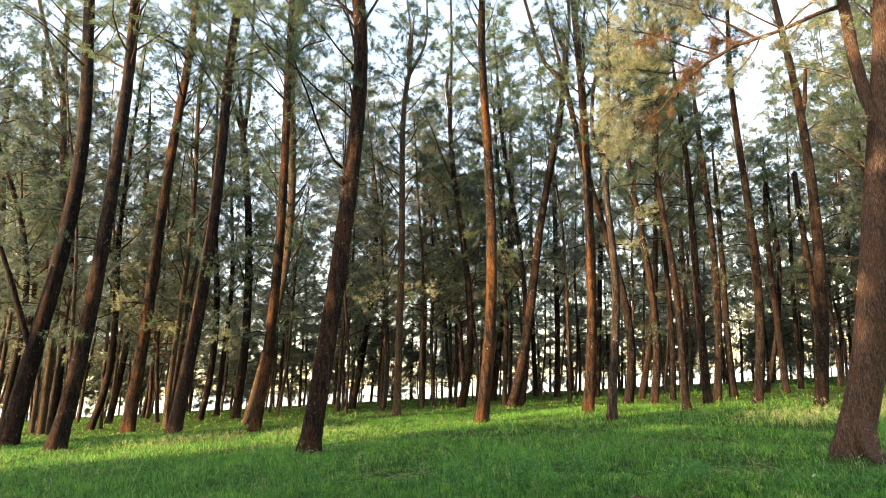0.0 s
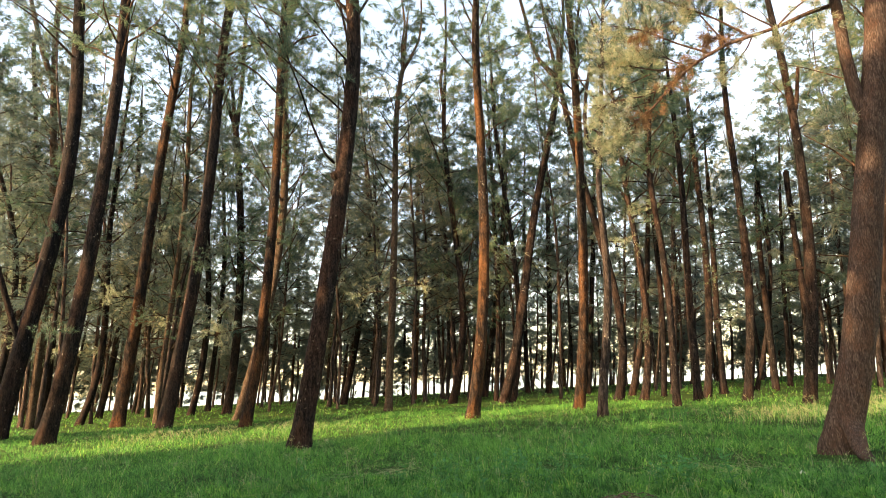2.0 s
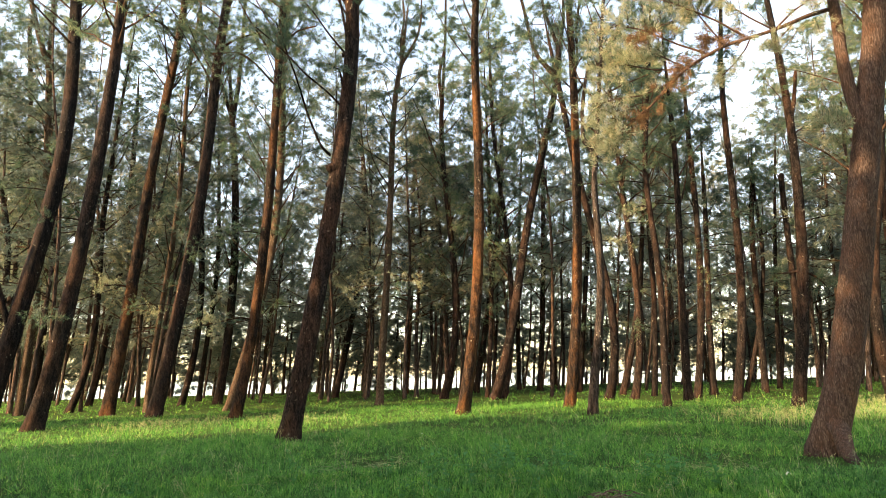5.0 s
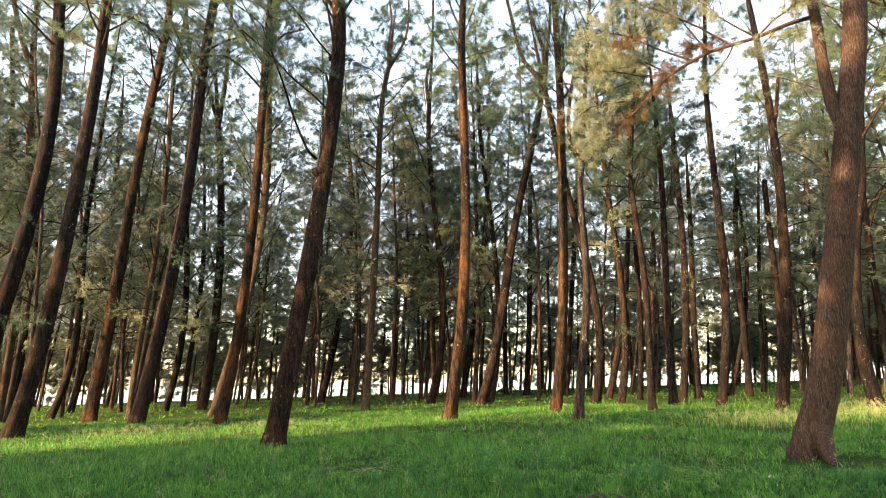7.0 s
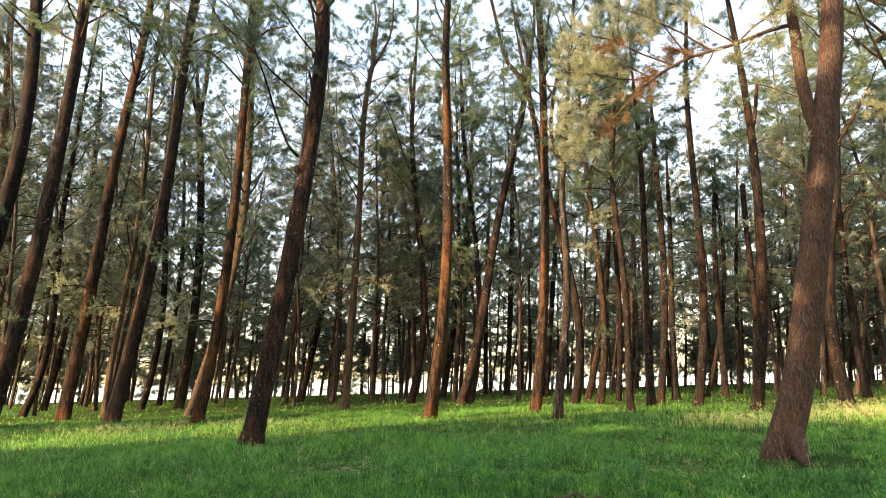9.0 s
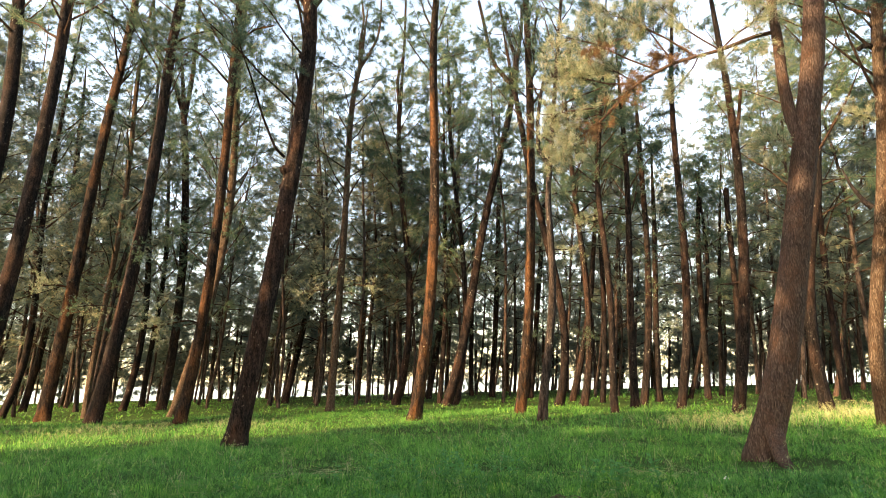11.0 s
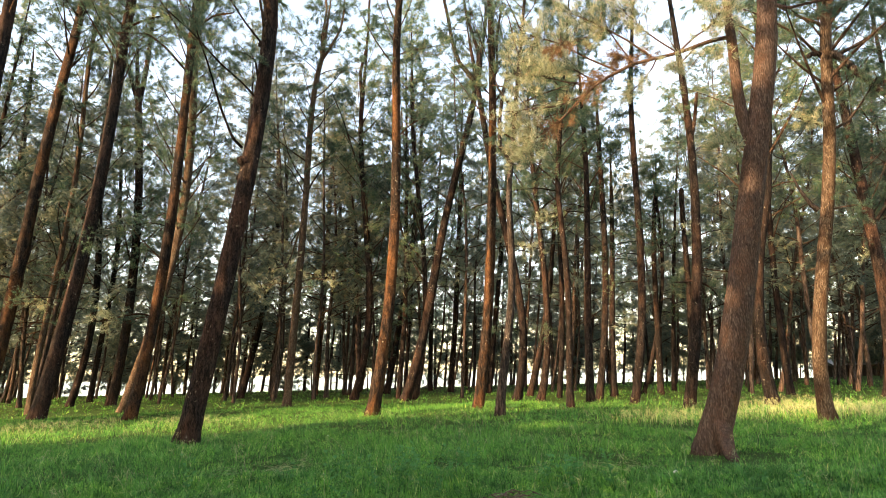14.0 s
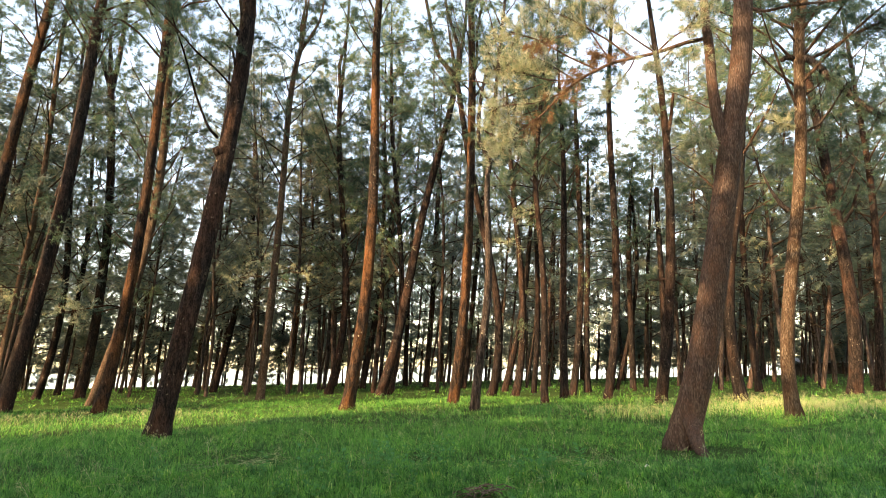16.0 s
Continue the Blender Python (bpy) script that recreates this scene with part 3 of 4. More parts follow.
casuarina(12.21, 29.50, 0.185, 0.121, 13.9, (2.602, -2.731, 1.018), -22.5, seed=39, branches=9, height=16.0, reach=2.6)
casuarina(13.88, 31.51, 0.183, 0.113, 10.5, (0.105, 1.087, -0.587), -23.8, seed=40, branches=9, height=13.5, z0=6.5, reach=2.6)
casuarina(11.82, 24.88, 0.184, 0.102, 14.8, (3.256, -3.966, 0.783, 0.603, 0.316), -25.4, seed=41, branches=6, reach=2.2)
casuarina(16.10, 32.77, 0.121, 0.098, 8.6, (3.024, -0.955, -0.454), -26.2, seed=42, branches=10, height=12.5, z0=6.0)
casuarina(16.79, 32.13, 0.171, 0.113, 10.2, (0.517, -0.867, 0.87), -27.6, seed=43, branches=10, reach=2.4, height=13.0, z0=7.0)
casuarina(20.32, 37.18, 0.136, 0.111, 8.2, (0.452, 0.248), -28.7, seed=44, branches=14)
casuarina(12.60, 22.09, 0.222, 0.119, 14.3, (3.002, -2.498, 1.244, -1.951, 1.091), -29.7, seed=45, branches=8, reach=2.4, limbs=(
    (((1.08, 0.0, 10.5), (1.25, 0.0, 11.12), (1.43, 0.0, 12.21)), 0.093, 0.058, None),
    (((0.82, 0.0, 4.78), (0.28, 0.25, 4.73), (-0.17, 0.5, 4.78)), 0.058, 0.023, (12, 0.5, 1)),
    (((0.8, 0.0, 4.69), (1.2, 0.25, 4.46), (1.41, 0.5, 4.16)), 0.046, 0.023, (14, 0.5, 1)),
))
casuarina(17.00, 29.53, 0.161, 0.133, 10.5, (1.691, -2.423, 1.232), -29.9, seed=46, broken=True, height=10.6, label='snapped casuarina trunk with a broken top', limbs=(
    (((0.5, 0.0, 10.45), (0.47, 0.0, 10.66)), 0.155, 0.062, None),
))
casuarina(6.325, 10.511, 0.253, 0.172, 7.7, (3.249, -4.187, 4.437, -2.545, 1.876, -1.073), -31.7, seed=47, bark=BARK_PLAIN, sides=28, flare=0.12, height=15.0, z0=8.5, label='stout casuarina tree with flaky brown bark and long low branch', limbs=(
    (((1.29, 0.0, 5.33), (1.23, 0.0, 5.65), (1.17, 0.0, 6.14), (1.14, 0.0, 6.8), (1.14, 0.0, 7.46), (1.13, 0.0, 7.92), (1.16, 0.0, 8.6)), 0.118, 0.075, None),
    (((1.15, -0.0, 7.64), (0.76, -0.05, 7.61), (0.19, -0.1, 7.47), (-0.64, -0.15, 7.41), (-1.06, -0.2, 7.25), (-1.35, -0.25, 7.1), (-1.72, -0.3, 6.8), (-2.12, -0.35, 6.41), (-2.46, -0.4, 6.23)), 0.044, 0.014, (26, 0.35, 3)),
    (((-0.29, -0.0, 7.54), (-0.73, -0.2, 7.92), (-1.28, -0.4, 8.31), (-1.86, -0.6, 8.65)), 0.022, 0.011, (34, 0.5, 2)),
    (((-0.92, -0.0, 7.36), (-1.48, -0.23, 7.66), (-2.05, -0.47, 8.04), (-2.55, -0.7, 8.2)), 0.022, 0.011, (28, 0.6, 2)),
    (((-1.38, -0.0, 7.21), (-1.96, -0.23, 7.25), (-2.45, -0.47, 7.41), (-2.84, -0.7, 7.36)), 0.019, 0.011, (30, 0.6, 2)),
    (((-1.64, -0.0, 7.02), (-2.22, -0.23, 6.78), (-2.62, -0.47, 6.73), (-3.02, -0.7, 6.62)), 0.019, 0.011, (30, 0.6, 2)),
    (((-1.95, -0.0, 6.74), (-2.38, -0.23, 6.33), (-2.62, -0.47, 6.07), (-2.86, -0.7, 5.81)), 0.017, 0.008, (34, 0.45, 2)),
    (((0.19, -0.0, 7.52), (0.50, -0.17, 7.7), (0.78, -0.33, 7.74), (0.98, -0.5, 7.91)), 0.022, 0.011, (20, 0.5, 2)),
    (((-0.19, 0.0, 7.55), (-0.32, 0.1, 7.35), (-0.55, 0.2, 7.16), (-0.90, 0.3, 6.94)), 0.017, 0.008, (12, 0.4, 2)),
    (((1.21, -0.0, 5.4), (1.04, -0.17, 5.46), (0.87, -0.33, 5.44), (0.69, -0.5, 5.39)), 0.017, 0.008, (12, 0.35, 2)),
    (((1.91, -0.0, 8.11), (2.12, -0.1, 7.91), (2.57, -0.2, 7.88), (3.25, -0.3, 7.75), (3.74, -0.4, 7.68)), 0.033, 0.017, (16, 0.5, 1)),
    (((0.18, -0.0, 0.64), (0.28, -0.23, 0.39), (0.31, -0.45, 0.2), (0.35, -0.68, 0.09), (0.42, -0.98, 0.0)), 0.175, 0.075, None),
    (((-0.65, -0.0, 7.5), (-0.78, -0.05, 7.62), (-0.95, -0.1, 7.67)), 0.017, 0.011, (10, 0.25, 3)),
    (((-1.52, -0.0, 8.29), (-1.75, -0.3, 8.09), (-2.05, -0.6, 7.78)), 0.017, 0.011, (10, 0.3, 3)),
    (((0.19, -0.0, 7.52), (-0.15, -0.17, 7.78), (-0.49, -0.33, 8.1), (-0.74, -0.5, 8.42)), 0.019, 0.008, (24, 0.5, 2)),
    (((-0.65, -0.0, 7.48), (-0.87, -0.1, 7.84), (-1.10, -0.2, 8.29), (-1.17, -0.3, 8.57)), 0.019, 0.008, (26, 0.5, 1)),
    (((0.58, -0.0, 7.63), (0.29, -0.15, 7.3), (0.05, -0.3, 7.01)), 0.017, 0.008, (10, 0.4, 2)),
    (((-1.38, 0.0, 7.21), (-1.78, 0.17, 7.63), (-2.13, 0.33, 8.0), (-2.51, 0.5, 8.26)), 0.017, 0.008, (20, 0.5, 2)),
))
casuarina(15.50, 21.30, 0.224, 0.157, 7.8, (-1.24, 2.346, -0.442), -36.1, seed=48, branches=40, reach=4.2, height=23.0, z0=7.0)
casuarina(12.05, 14.57, 0.181, 0.143, 11.4, (-0.908, 8.566, -5.992, -6.287, 6.043), -39.6, seed=49, bark=BARK_TAN, limb_bark=BARK_GREY, sides=18, height=17.0, z0=8.0, branches=44, label='casuarina tree with pale tan lichen-speckled bark and broken side stubs', limbs=(
    (((0.46, -0.0, 5.38), (0.3, -0.05, 5.53), (0.17, -0.1, 5.8), (0.06, -0.15, 6.07), (-0.07, -0.2, 6.48)), 0.077, 0.017, None),
    (((1.14, -0.0, 9.56), (0.98, -0.07, 9.68), (0.84, -0.13, 9.68), (0.72, -0.2, 9.61)), 0.077, 0.06, None),
    (((1.29, -0.0, 9.64), (1.57, -0.1, 9.24), (1.89, -0.2, 8.66), (2.31, -0.3, 7.97), (2.8, -0.4, 7.36), (3.33, -0.5, 6.85)), 0.102, 0.068, (60, 0.8, 1)),
    (((1.37, -0.0, 9.53), (1.88, -0.17, 9.65), (2.53, -0.33, 9.88), (3.11, -0.5, 9.95)), 0.051, 0.026, (60, 0.9, 1)),
    (((0.99, -0.0, 7.48), (1.39, -0.13, 7.59), (1.76, -0.27, 8.02), (2.12, -0.4, 8.52)), 0.043, 0.017, (18, 0.6, 1)),
    (((0.9, -0.0, 7.58), (0.61, -0.2, 7.73), (0.22, -0.4, 7.9)), 0.026, 0.013, (14, 0.5, 2)),
    (((0.6, -0.0, 5.32), (1.01, -0.2, 5.34), (1.5, -0.4, 5.26)), 0.026, 0.013, (12, 0.5, 1)),
    (((0.31, -0.0, 3.28), (0.39, -0.05, 3.32), (0.44, -0.1, 3.25)), 0.043, 0.034, None),
))
casuarina(22.86, 23.85, 0.289, 0.185, 13.9, (2.568, -5.996, 2.171, 3.808, -2.661), -43.8, seed=50, branches=40, reach=4.2, height=23.0, z0=7.0, limbs=(
    (((0.48, 0.0, 7.58), (0.87, 0.0, 8.17), (1.2, 0.0, 9.18)), 0.09, 0.045, (14, 0.8, 1)),
))
casuarina(25.50, 25.17, 0.188, 0.126, 12.0, (1.189, 0.256, -0.65), -45.4, seed=51, branches=40, reach=4.2, height=23.0, z0=7.0)
casuarina(21.29, 27.95, 0.169, 0.125, 9.0, (-0.48, 0.702, -0.165), -37.3, seed=52, branches=40, reach=4.2, height=23.0, z0=7.0)

# the deeper forest: a few grown forms, repeated at many places
def grown(k, name, **how):
    rng = np.random.default_rng(50 + k)
    t = casuarina(0, 0, rng.uniform(0.085, 0.145), 0.07, 12.0, (rng.uniform(0.2, 2.4), rng.uniform(-1.7, 0.4), rng.uniform(0, 0.5)), rng.uniform(-25, 25),
                  sides=8, seed=200 + k, wobble=0.14, bark=BARK_HAZY, leaves=NEEDLE_HAZY, label=name, group="forest trees", **how)
    t.location = (0, 0, 0)
    return t


DEEP = "slender casuarina tree with dark trunk deep in the forest"
taken = [(o.location.x, o.location.y) for o in scene.objects if o.name.startswith("casuarina_tree")]
deep = [grown(k, DEEP, height=17 + 1.6 * k, z0=(3.0, 4.8, 3.8, 5.5, 4.4)[k], branches=36, reach=4.2, twigs=6, tufts=4, needles=9, nlen=0.40, nwid=0.038, rise=(0.05, 0.8)) for k in range(5)]
# back and low stand out of view, added to cast shade
back = [grown(20 + k, "unseen casuarina tree with a full spreading crown, added for shade", height=15 + 2 * k, z0=2.2 + 0.5 * k, branches=30, reach=4.4, twigs=5, tufts=4, needles=3, nlen=0.9, nwid=0.20, rise=(0.0, 0.9)) for k in range(3)]
low = [grown(30, "unseen low bushy casuarina tree, added for shade", height=10.5, z0=1.0, branches=38, reach=3.8, twigs=5, tufts=4, needles=4, nlen=0.7, nwid=0.14, rise=(0.0, 0.9))]
rng = np.random.default_rng(11)


def in_sun_gap(x, y):
    """Three long gaps kept free of the unseen shade trees, to let the low sun in."""
    off = x * math.cos(sa) - y * math.sin(sa)
    return abs(off - 9.0) < 3.3 or abs(off - 21.4) < 6.2 or abs(off - 36.0) < 8.0


placed_forms = []


def scatter(forms, count, xr, yr, gap, allowed, tilt):
    made = tries = 0
    while made < count and tries < 40000:
        tries += 1
        x, y = rng.uniform(*xr), rng.uniform(*yr)
        if not allowed(x, y) or any((x - p) ** 2 + (y - q) ** 2 < gap ** 2 for p, q in taken):
            continue
        taken.append((x, y))
        m = pose(x, y, float(ground_z(x, y)), rng.uniform(-2, 2), rng.uniform(-2, tilt), rng.uniform(-45, 45))
        if made < len(forms) and forms[made] not in placed_forms:
            forms[made].matrix_basis = m
            placed_forms.append(forms[made])
        else:
            copy_thing(forms[made % len(forms)], m)
        made += 1


scatter(deep, 194, (-62, 76), (27, 60), 1.6, lambda x, y: -0.80 * y - 2 < x < 1.25 * y + 8 and math.hypot(x, y) > 35 and not (0.40 < x / y < 0.58 and y < 47), 4)
rng = np.random.default_rng(12)
scatter(back, 44, (-50, -2), (-22, 24), 3.4, lambda x, y: math.hypot(x, y) > 7 and (y < -5 or abs(x) > 0.92 * y + 9.5) and not in_sun_gap(x, y), 4)
scatter(back, 8, (4, 40), (-34, 16), 6.0, lambda x, y: math.hypot(x, y) > 9 and (y < 0 or abs(x) > 1.15 * y + 9), 4)
# unseen low trees, placed to keep the near grass in shade
scatter(low, 8, (-21, -10), (-5, 7), 2.6, lambda x, y: abs(x) > 0.9 * y + 9.5, 4)
for x, y in ((-12.6, 2.5), (-12.2, 0.3), (-13.4, 4.2)):
    copy_thing(low[0], pose(x, y, float(ground_z(x, y)), 0, 2, 40 * y))
# one more unseen tall tree, to shade the upper stout trunk
copy_thing(back[2], pose(-13.4, -1.8, float(ground_z(-13.4, -1.8)), 0, 0, 70))


# the shore edge, too dense to count: low-branched trees and saplings in one thicket
def thicket(rng, count, xr, yr, high, z0, reach, branches, needles):
    wood, leaf = [], []
    for k in range(count):
        x, y = xr[0] + (xr[1] - xr[0]) * (k + rng.random()) / count, rng.uniform(*yr)
        H = rng.uniform(*high)
        axis = trunk_axis((rng.uniform(0.0, 0.16) * H,), H, rng.uniform(-40, 40), 0.05, k)
        rad = lambda z: max(0.02, (0.035 + 0.0075 * H) * (1 - z / H))
        zs = np.linspace(-0.2, H, 10)
        at = np.array([x, y, float(ground_z(x, y))])
        some = tube_pieces(np.array([axis(z) for z in zs]), [rad(z) for z in zs], 6, 0)
        some += crown_pieces(rng, axis, rad, H, rng.uniform(*z0), branches, reach, 4, 4, needles, 0.52, 0.11, rise=(-0.45, 0.5), sides=3)
        wood += [(np.asarray(v) + at, f, mi, sm) for v, f, mi, sm in some]
    return wood


woods = thicket(rng, 130, (-70, 84), (57, 70), (10, 18), (1.3, 2.2), 3.6, 36, 4)
woods += thicket(rng, 110, (-70, 84), (58, 71), (4.5, 9.0), (0.8, 1.7), 2.6, 24, 4)
tagged(new("far_woods", build_mesh("far_woods", woods, [TWIG, NEEDLE_HAZY])), "dense low-branched casuarina thicket along the shore edge", "woods", kind="stuff")

# ---------------------------------------------------------------- grass
def grass_mesh(rng, x, y, tall, width, mat, bent):
    """Tufts of four blades that rise from one point and bend apart."""
    n, k = len(x), 4
    foot = np.stack([x, y, ground_z(x, y) - 0.02], 1)
    a = rng.random((n, 1)) * 6.28 + np.arange(k)[None] * 1.57 + rng.normal(0, 0.5, (n, k))
    way = np.stack([np.cos(a), np.sin(a), 0 * a], -1)
    side = np.stack([-np.sin(a), np.cos(a), 0 * a], -1)
    blow = rng.normal(0, 0.26, (n, 1, 3)) * np.array([1, 1, 0])
    bend = np.clip(np.abs(rng.normal(0.95, 0.48, (n, k, 1))), 0.05, 1.8)
    h = tall[:, None, None] * rng.uniform(0.45, 1.3, (n, k, 1))
    w = width * rng.uniform(0.6, 1.4, (n, k, 1))
    up = np.array([0, 0, 1.0])
    f = foot[:, None, :]
    root = f + side * w
    tip = f + up * h * (1 - 0.42 * bend) + (way * bend + blow) * h
    foot_of_each = np.broadcast_to(f, root.shape)
    if bent:
        mid = f + up * h * 0.62 + (way * bend * 0.36 + blow * 0.45) * h
        V = np.stack([foot_of_each, root, mid + side * w * 0.9, mid, tip], 2).reshape(-1, 3)
        faces, step = ((0, 1, 2), (0, 2, 3), (3, 2, 4)), 5
    else:
        V = np.stack([foot_of_each, root, tip], 2).reshape(-1, 3)
        faces, step = ((0, 1, 2),), 3
    b0 = np.arange(n * k) * step
    F3 = np.concatenate([np.stack([b0 + p for p in face], 1) for face in faces])
    return build_mesh("grass", [(V, F3, 0, False)], [mat])


def clumped(x, y):
    return np.array([noise.noise((0.55 * a, 0.55 * c, 3.0)) + 0.6 * noise.noise((2.1 * a, 2.1 * c, 7.0)) for a, c in zip(x, y)])


def wedge(rng, n, near, away, half):
    d = np.sqrt(rng.uniform(near ** 2, away ** 2, n))
    a = np.radians(rng.uniform(-half, half + 11, n))
    return d * np.sin(a), d * np.cos(a)


rng = np.random.default_rng(5)
for near, away, count, width, tall in ((5.5, 10, 44000, 0.0072, 0.17), (10, 17, 44000, 0.0095, 0.18), (17, 30, 22000, 0.015, 0.20), (30, 66, 9000, 0.036, 0.21)):
    x, y = wedge(rng, count, near, away, 41)
    c = clumped(x, y)
    bare = np.hypot((x - 1.9) / 0.32, (y - 7.15) / 0.30) < 1       # round the heap of twigs
    x, y, c = x[~bare], y[~bare], c[~bare]
    count = len(x)
    root = np.hypot((x - 6.35) / 0.85, (y - 9.75) / 0.75) < 1      # trodden short round the stout tree's root
    h = np.where(root, 0.35, 1.0) * np.clip(tall * (1 + 0.95 * c) * rng.uniform(0.7, 1.2, count), 0.06, 0.6)
    tagged(new("grass", grass_mesh(rng, x, y, h, width, BLADE, near < 10)), "lush green knee-low grass over the forest floor", "grass", kind="stuff")


# ---------------------------------------------------------------- small plants and litter
def stalks(rng, spots, tall, lean, head):
    """Thin grass stems, some with a feathery head, in one mesh."""
    out = []
    for x, y in spots:
        h = tall * rng.uniform(0.6, 1.25)
        a = rng.random() * 6.28
        d = np.array([math.cos(a), math.sin(a), 0]) * lean * rng.uniform(0.3, 1.4)
        at = np.array([x, y, float(ground_z(x, y))])
        P = np.array([at + d * h * t * t + np.array([0, 0, h * (t - 0.25 * lean * t * t)]) for t in np.linspace(0, 1, 6)])
        out += tube_pieces(P, np.linspace(0.0028, 0.0012, 6), 3, 0)
        if head:
            pos = P[-1] + (P[-2] - P[-1]) * rng.random((7, 1))
            out.append(needle_piece(rng, pos, np.repeat(unit(P[-1] - P[-2])[None], 7, 0), 3, 0.038, 0.006, 0.0, 0.6, 0))
    return out


rng = np.random.default_rng(21)
x, y = wedge(rng, 260, 7, 20, 41)
tagged(new("seed_grass", build_mesh("seed_grass", stalks(rng, list(zip(x, y)), 0.36, 0.35, True), [STRAW])), "thin pale seed stems standing above the grass", "grass", kind="stuff")
spots = [(8.9 + rng.normal(0, 1.0), 16.2 + rng.normal(0, 0.9)) for _ in range(150)] + [(13.5 + rng.normal(0, 1.9), 16.2 + rng.normal(0, 0.8)) for _ in range(420)]
spots += [(15.5 + rng.normal(0, 2.2), 20.5 + rng.normal(0, 1.6)) for _ in range(260)]
spots += [(-8.3 + rng.normal(0, 0.8), 19.6 + rng.normal(0, 0.5)) for _ in range(90)] + [(-4.6 + rng.normal(0, 1.0), 20.4 + rng.normal(0, 0.5)) for _ in range(90)]
tagged(new("seed_grass", build_mesh("seed_grass", stalks(rng, spots, 0.34, 0.5, True), [STRAW])), "yellowish seed grass in drifts between the trees", "grass", kind="stuff")
dry = [(4.07 + rng.normal(0, 0.45), 9.07 + rng.normal(0, 0.25)) for _ in range(55)] + [(-1.05 + rng.normal(0, 0.4), 10.05 + rng.normal(0, 0.3)) for _ in range(50)] + [(-2.2 + rng.normal(0, 0.3), 9.2 + rng.normal(0, 0.3)) for _ in range(35)]
tagged(new("dry_grass", build_mesh("dry_grass", stalks(rng, dry, 0.26, 1.9, False), [STRAW])), "bent straw-coloured dry grass stems lying over green", "grass", kind="stuff")


def leaf_faces(at, out, up, length, width):
    """A small pointed leaf folded along its middle."""
    side = unit(np.cross(out, up))
    mid = at + out * length * 0.5 - up * length * 0.08
    V = np.array([at, mid + side * width / 2 + up * width * 0.2, at + out * length - up * length * 0.12, mid - side * width / 2 + up * width * 0.2, mid])
    F = np.array([[0, 1, 4], [1, 2, 4], [2, 3, 4], [3, 0, 4]])
    return V, F, 0, False


def weed(x, y, tall, leaves, size, label, seed):
    rng = np.random.default_rng(seed)
    root = tagged(new("weed"), label, "weed", "weeds in the grass")
    root.location = (x, y, float(ground_z(x, y)))
    for s in range(3):
        a = rng.random() * 6.28
        tip = np.array([math.cos(a) * 0.25 * tall, math.sin(a) * 0.25 * tall, tall * rng.uniform(0.75, 1.1)])
        P = np.array([tip * t + np.array([0, 0, 0.06 * tall * math.sin(3.1 * t)]) for t in np.linspace(0, 1, 6)])
        stem = part("stem", build_mesh("stem", tube_pieces(P, np.linspace(0.004, 0.002, 6), 4, 0), [WEED]), root)
        for k in range(leaves):
            t = (k + 0.7) / leaves
            i = min(4, int(t * 5))
            at = P[i] + (P[i + 1] - P[i]) * (t * 5 - i)
            b_ = k * 2.4 + rng.normal(0, 0.3)
            out = unit(np.array([math.cos(b_), math.sin(b_), 0.35 + rng.normal(0, 0.15)]))
            up = unit(np.array([-0.3 * out[0], -0.3 * out[1], 1.0]))
            part("leaf", build_mesh("leaf", [leaf_faces(at, out, up, size * rng.uniform(0.7, 1.2), 0.55 * size)], [WEED]), stem)
    return root


LOW = "small bright-green broad-leaved weed among the grass blades"
HIGH = "spindly dark-stemmed weed standing above the grass"
rng = np.random.default_rng(33)
for k, (x, y) in enumerate(((0.48, 7.82), (1.04, 8.03), (0.2, 8.6), (1.5, 8.4), (2.6, 8.0), (-0.6, 8.3), (0.9, 9.1), (3.3, 8.7), (-1.8, 8.6), (2.0, 9.4), (1.2, 7.5), (0.0, 7.6), (0.78, 8.34), (1.16, 9.8), (2.93, 8.3), (1.67, 8.22), (2.75, 7.6), (0.95, 8.6), (3.4, 7.7))):
    weed(x, y, rng.uniform(0.36, 0.52), 7, rng.uniform(0.09, 0.12), LOW, 60 + k)
for k in range(26):
    x, y = wedge(rng, 1, 6.6, 9.8, 36)
    weed(float(x[0]), float(y[0]), rng.uniform(0.22, 0.40), 5, rng.uniform(0.06, 0.10), LOW, 120 + k)
for k, (x, y) in enumerate(((5.5, 14.9), (5.7, 15.2), (5.3, 15.1), (8.6, 16.0), (9.2, 15.8), (8.9, 16.6))):
    weed(x, y, rng.uniform(0.48, 0.68), 8, 0.06, HIGH, 90 + k)

FLOWER, nt, b = material("white_petals", 0.6, 0.2)
nt.links.new(ramp(nt, noisy(nt, placed(nt), 90.0), ((0.3, (0.62, 0.62, 0.58)), (0.7, (0.82, 0.82, 0.78)))), b.inputs["Base Color"])


def wild_flower(x, y):
    root = tagged(new("wild_flower"), "tiny white flower on a long arching green stem", "flower")
    root.location = (x, y, float(ground_z(x, y)))
    P = np.array([[-0.28 * t * t, 0.02 * t, 0.44 * t - 0.07 * t * t] for t in np.linspace(0, 1, 9)])
    part("stem", build_mesh("stem", tube_pieces(P, np.linspace(0.004, 0.002, 9), 4, 0), [STRAW]), root)
    for k in range(5):
        a = k * 1.257
        out = unit(np.array([math.cos(a), math.sin(a), 0.4]))
        part("petal", build_mesh("petal", [leaf_faces(P[-1], out, np.array([0, 0, 1.0]), 0.028, 0.02)], [FLOWER]), root)


wild_flower(0.06, 12.4)

DEAD, nt, b = material("dead_wood", 0.9, 0.15)
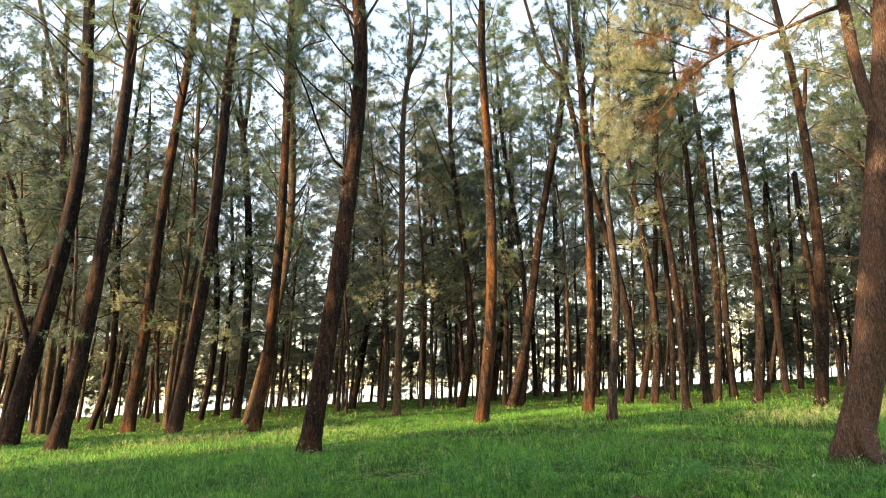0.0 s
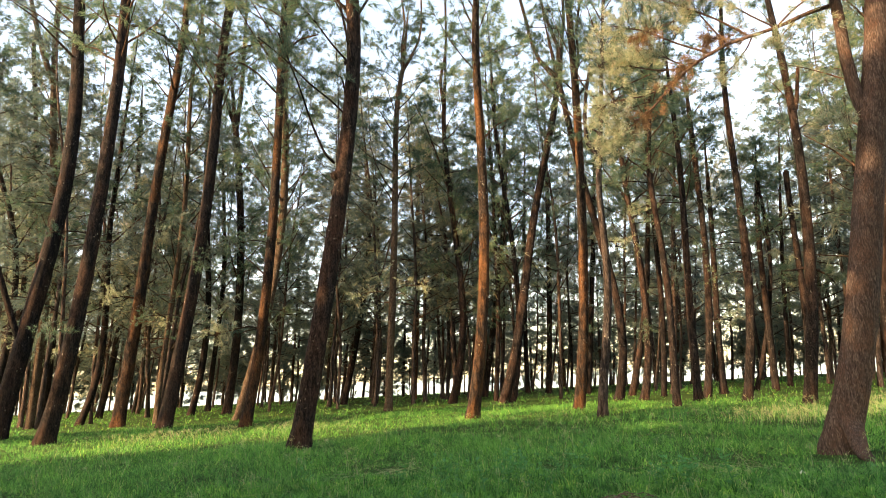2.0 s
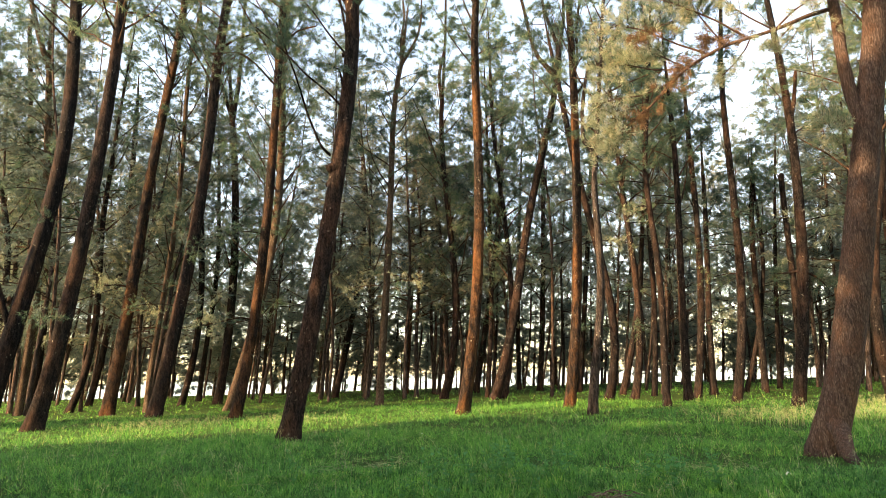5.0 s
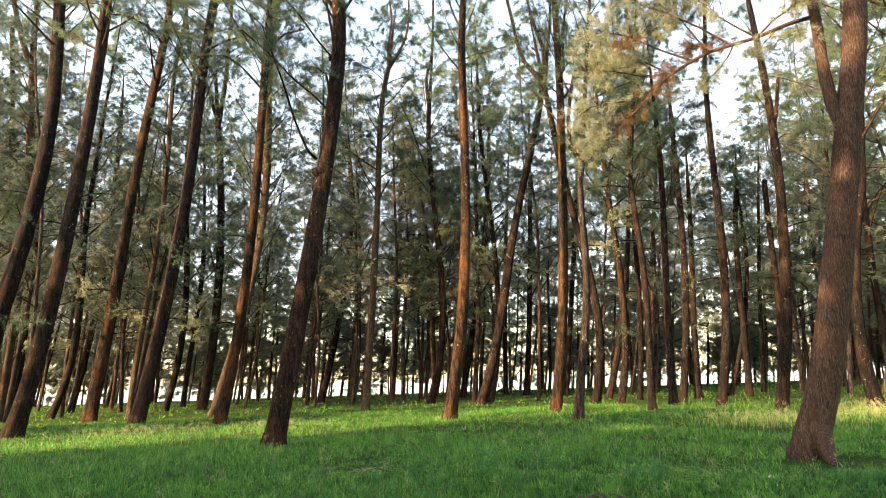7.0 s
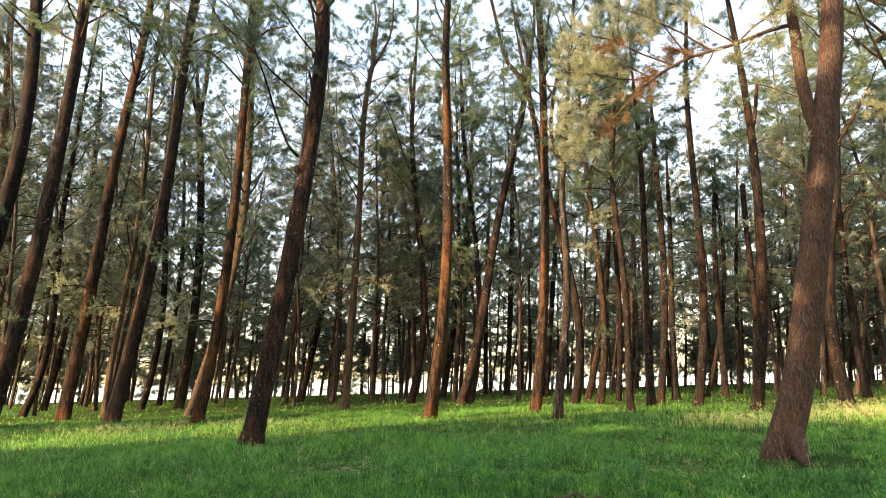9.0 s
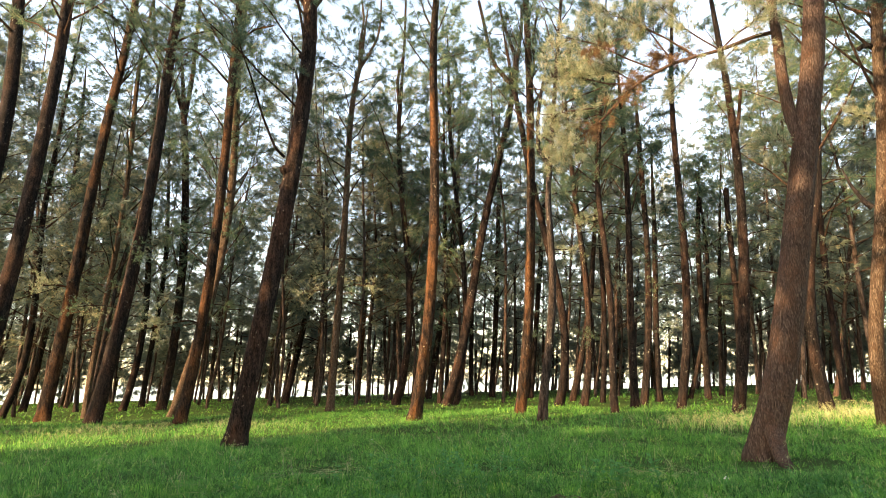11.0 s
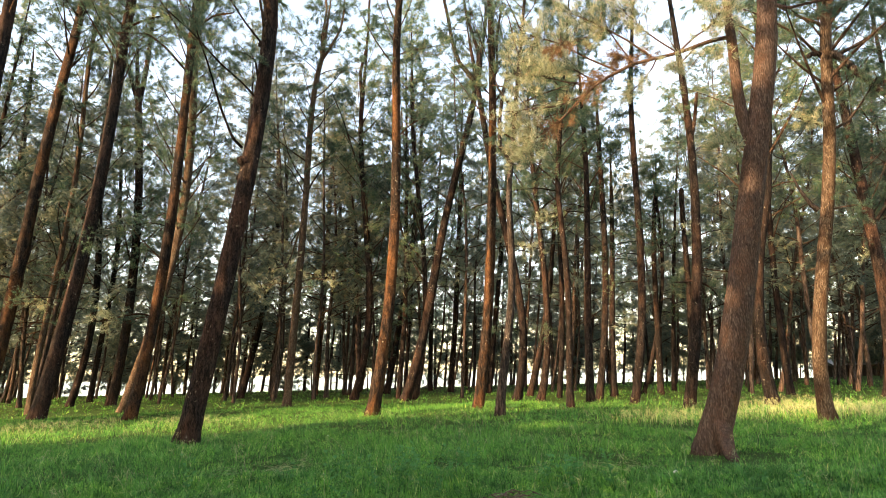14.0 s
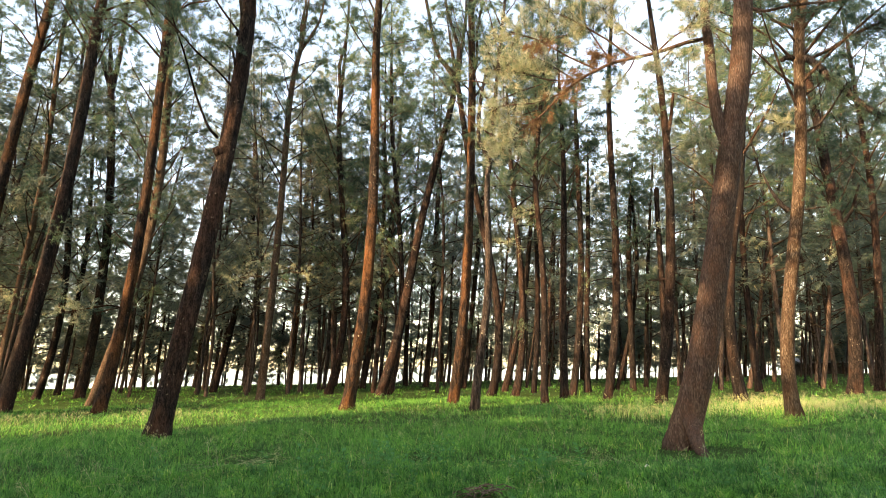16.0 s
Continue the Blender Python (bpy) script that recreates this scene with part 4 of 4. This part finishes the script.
nt.links.new(ramp(nt, noisy(nt, placed(nt, (1, 1, 1)), 40.0, 5.0), ((0.3, (0.06, 0.038, 0.028)), (0.55, (0.17, 0.115, 0.085)), (0.75, (0.38, 0.33, 0.28)))), b.inputs["Base Color"])


def twig_heap(x, y):
    rng = np.random.default_rng(5)
    root = tagged(new("twig_heap"), "low heap of dead brown twigs lying in the grass", "twigs")
    root.location = (x, y, float(ground_z(x, y)))
    for k in range(30):
        a = rng.normal(0, 0.5) + (3.14 if k % 2 else 0)
        c = np.array([rng.normal(0, 0.15), rng.normal(0, 0.10), rng.uniform(0.02, 0.13)])
        d = np.array([math.cos(a), math.sin(a), rng.normal(0, 0.12)]) * rng.uniform(0.05, 0.13)
        bow = np.array([0, 0, rng.uniform(0.0, 0.05)])
        P = np.array([c - d, c + bow, c + d])
        P[:, 2] = np.maximum(P[:, 2], 0.01)
        part("twig", build_mesh("twig", tube_pieces(P, [0.007, 0.006, 0.003], 5, 0), [DEAD]), root)


twig_heap(1.9, 7.25)

PAPER, nt, b = material("faded_paper", 0.7, 0.2)
nt.links.new(ramp(nt, noisy(nt, placed(nt), 30.0), ((0.35, (0.60, 0.52, 0.30)), (0.6, (0.72, 0.70, 0.64)))), b.inputs["Base Color"])


def litter(x, y):
    ob = tagged(new("paper_scrap", build_mesh("paper_scrap", [(np.array([[-0.07, -0.03, 0.13], [0.0, -0.04, 0.17], [0.07, -0.02, 0.12], [0.075, 0.04, 0.16], [0.0, 0.03, 0.20], [-0.06, 0.04, 0.15]]),
                np.array([[0, 1, 4, 5], [1, 2, 3, 4]]), 0, False)], [PAPER])), "crumpled pale yellow and white scrap caught in grass", "litter")
    ob.modifiers.new("thickness", "SOLIDIFY").thickness = 0.004
    ob.location = (x, y, float(ground_z(x, y)) + 0.02)
    ob.scale = (0.55, 0.55, 0.55)


litter(4.55, 8.35)

# ---------------------------------------------------------------- a low hut far off among the trees
WALL, nt, b = material("hut_wall", 0.9, 0.1)
nt.links.new(ramp(nt, noisy(nt, placed(nt), 4.0, 5.0), ((0.3, (0.05, 0.042, 0.036)), (0.7, (0.10, 0.085, 0.075)))), b.inputs["Base Color"])
ROOF, nt, b = material("hut_roof", 0.6, 0.4)
nt.links.new(ramp(nt, noisy(nt, placed(nt), 3.0, 5.0), ((0.3, (0.30, 0.28, 0.27)), (0.7, (0.48, 0.45, 0.43)))), b.inputs["Base Color"])


def box_piece(x0, x1, y0, y1, z0, z1, mi):
    V = np.array([[x, y, z] for z in (z0, z1) for x, y in ((x0, y0), (x1, y0), (x1, y1), (x0, y1))])
    return V, np.array([[3, 2, 1, 0], [4, 5, 6, 7], [0, 1, 5, 4], [1, 2, 6, 5], [2, 3, 7, 6], [3, 0, 4, 7]]), mi, False


def hut(x, y, turn, long, deep):
    root = tagged(new("hut"), "long low hut with dim grey-brown walls and pale sheet roof", "hut")
    root.matrix_basis = pose(x, y, float(ground_z(x, y)) - 0.1, 0, 0, turn)
    h, d = long / 2, deep / 2
    for name, args in (("wall", (-h, h, -d, -d + 0.2)), ("wall", (-h, h, d - 0.2, d)), ("wall", (-h, -h + 0.2, -d + 0.2, d - 0.2)), ("wall", (h - 0.2, h, -d + 0.2, d - 0.2))):
        part(name, build_mesh(name, [box_piece(*args, 0.0, 1.5, 0)], [WALL]), root)
    for s in (-1, 1):
        V = np.array([[-h - 0.4, s * (d + 0.5), 1.35], [h + 0.4, s * (d + 0.5), 1.35], [h + 0.4, 0, 2.1], [-h - 0.4, 0, 2.1]])
        V = np.concatenate([V, V + [0, 0, 0.06]])
        F = np.array([[3, 2, 1, 0], [4, 5, 6, 7], [0, 1, 5, 4], [1, 2, 6, 5], [2, 3, 7, 6], [3, 0, 4, 7]])
        part("roof", build_mesh("roof", [(V, F, 0, False)], [ROOF]), root)
    for k in range(3):
        c = -h + long * (k + 0.5) / 3
        part("post", build_mesh("post", tube_pieces(np.array([[c, -d - 0.4, 0.0], [c, -d - 0.4, 1.4]]), [0.06, 0.06], 8, 0), [WALL]), root)


hut(59.5, 67.0, -42, 6.0, 4.0)
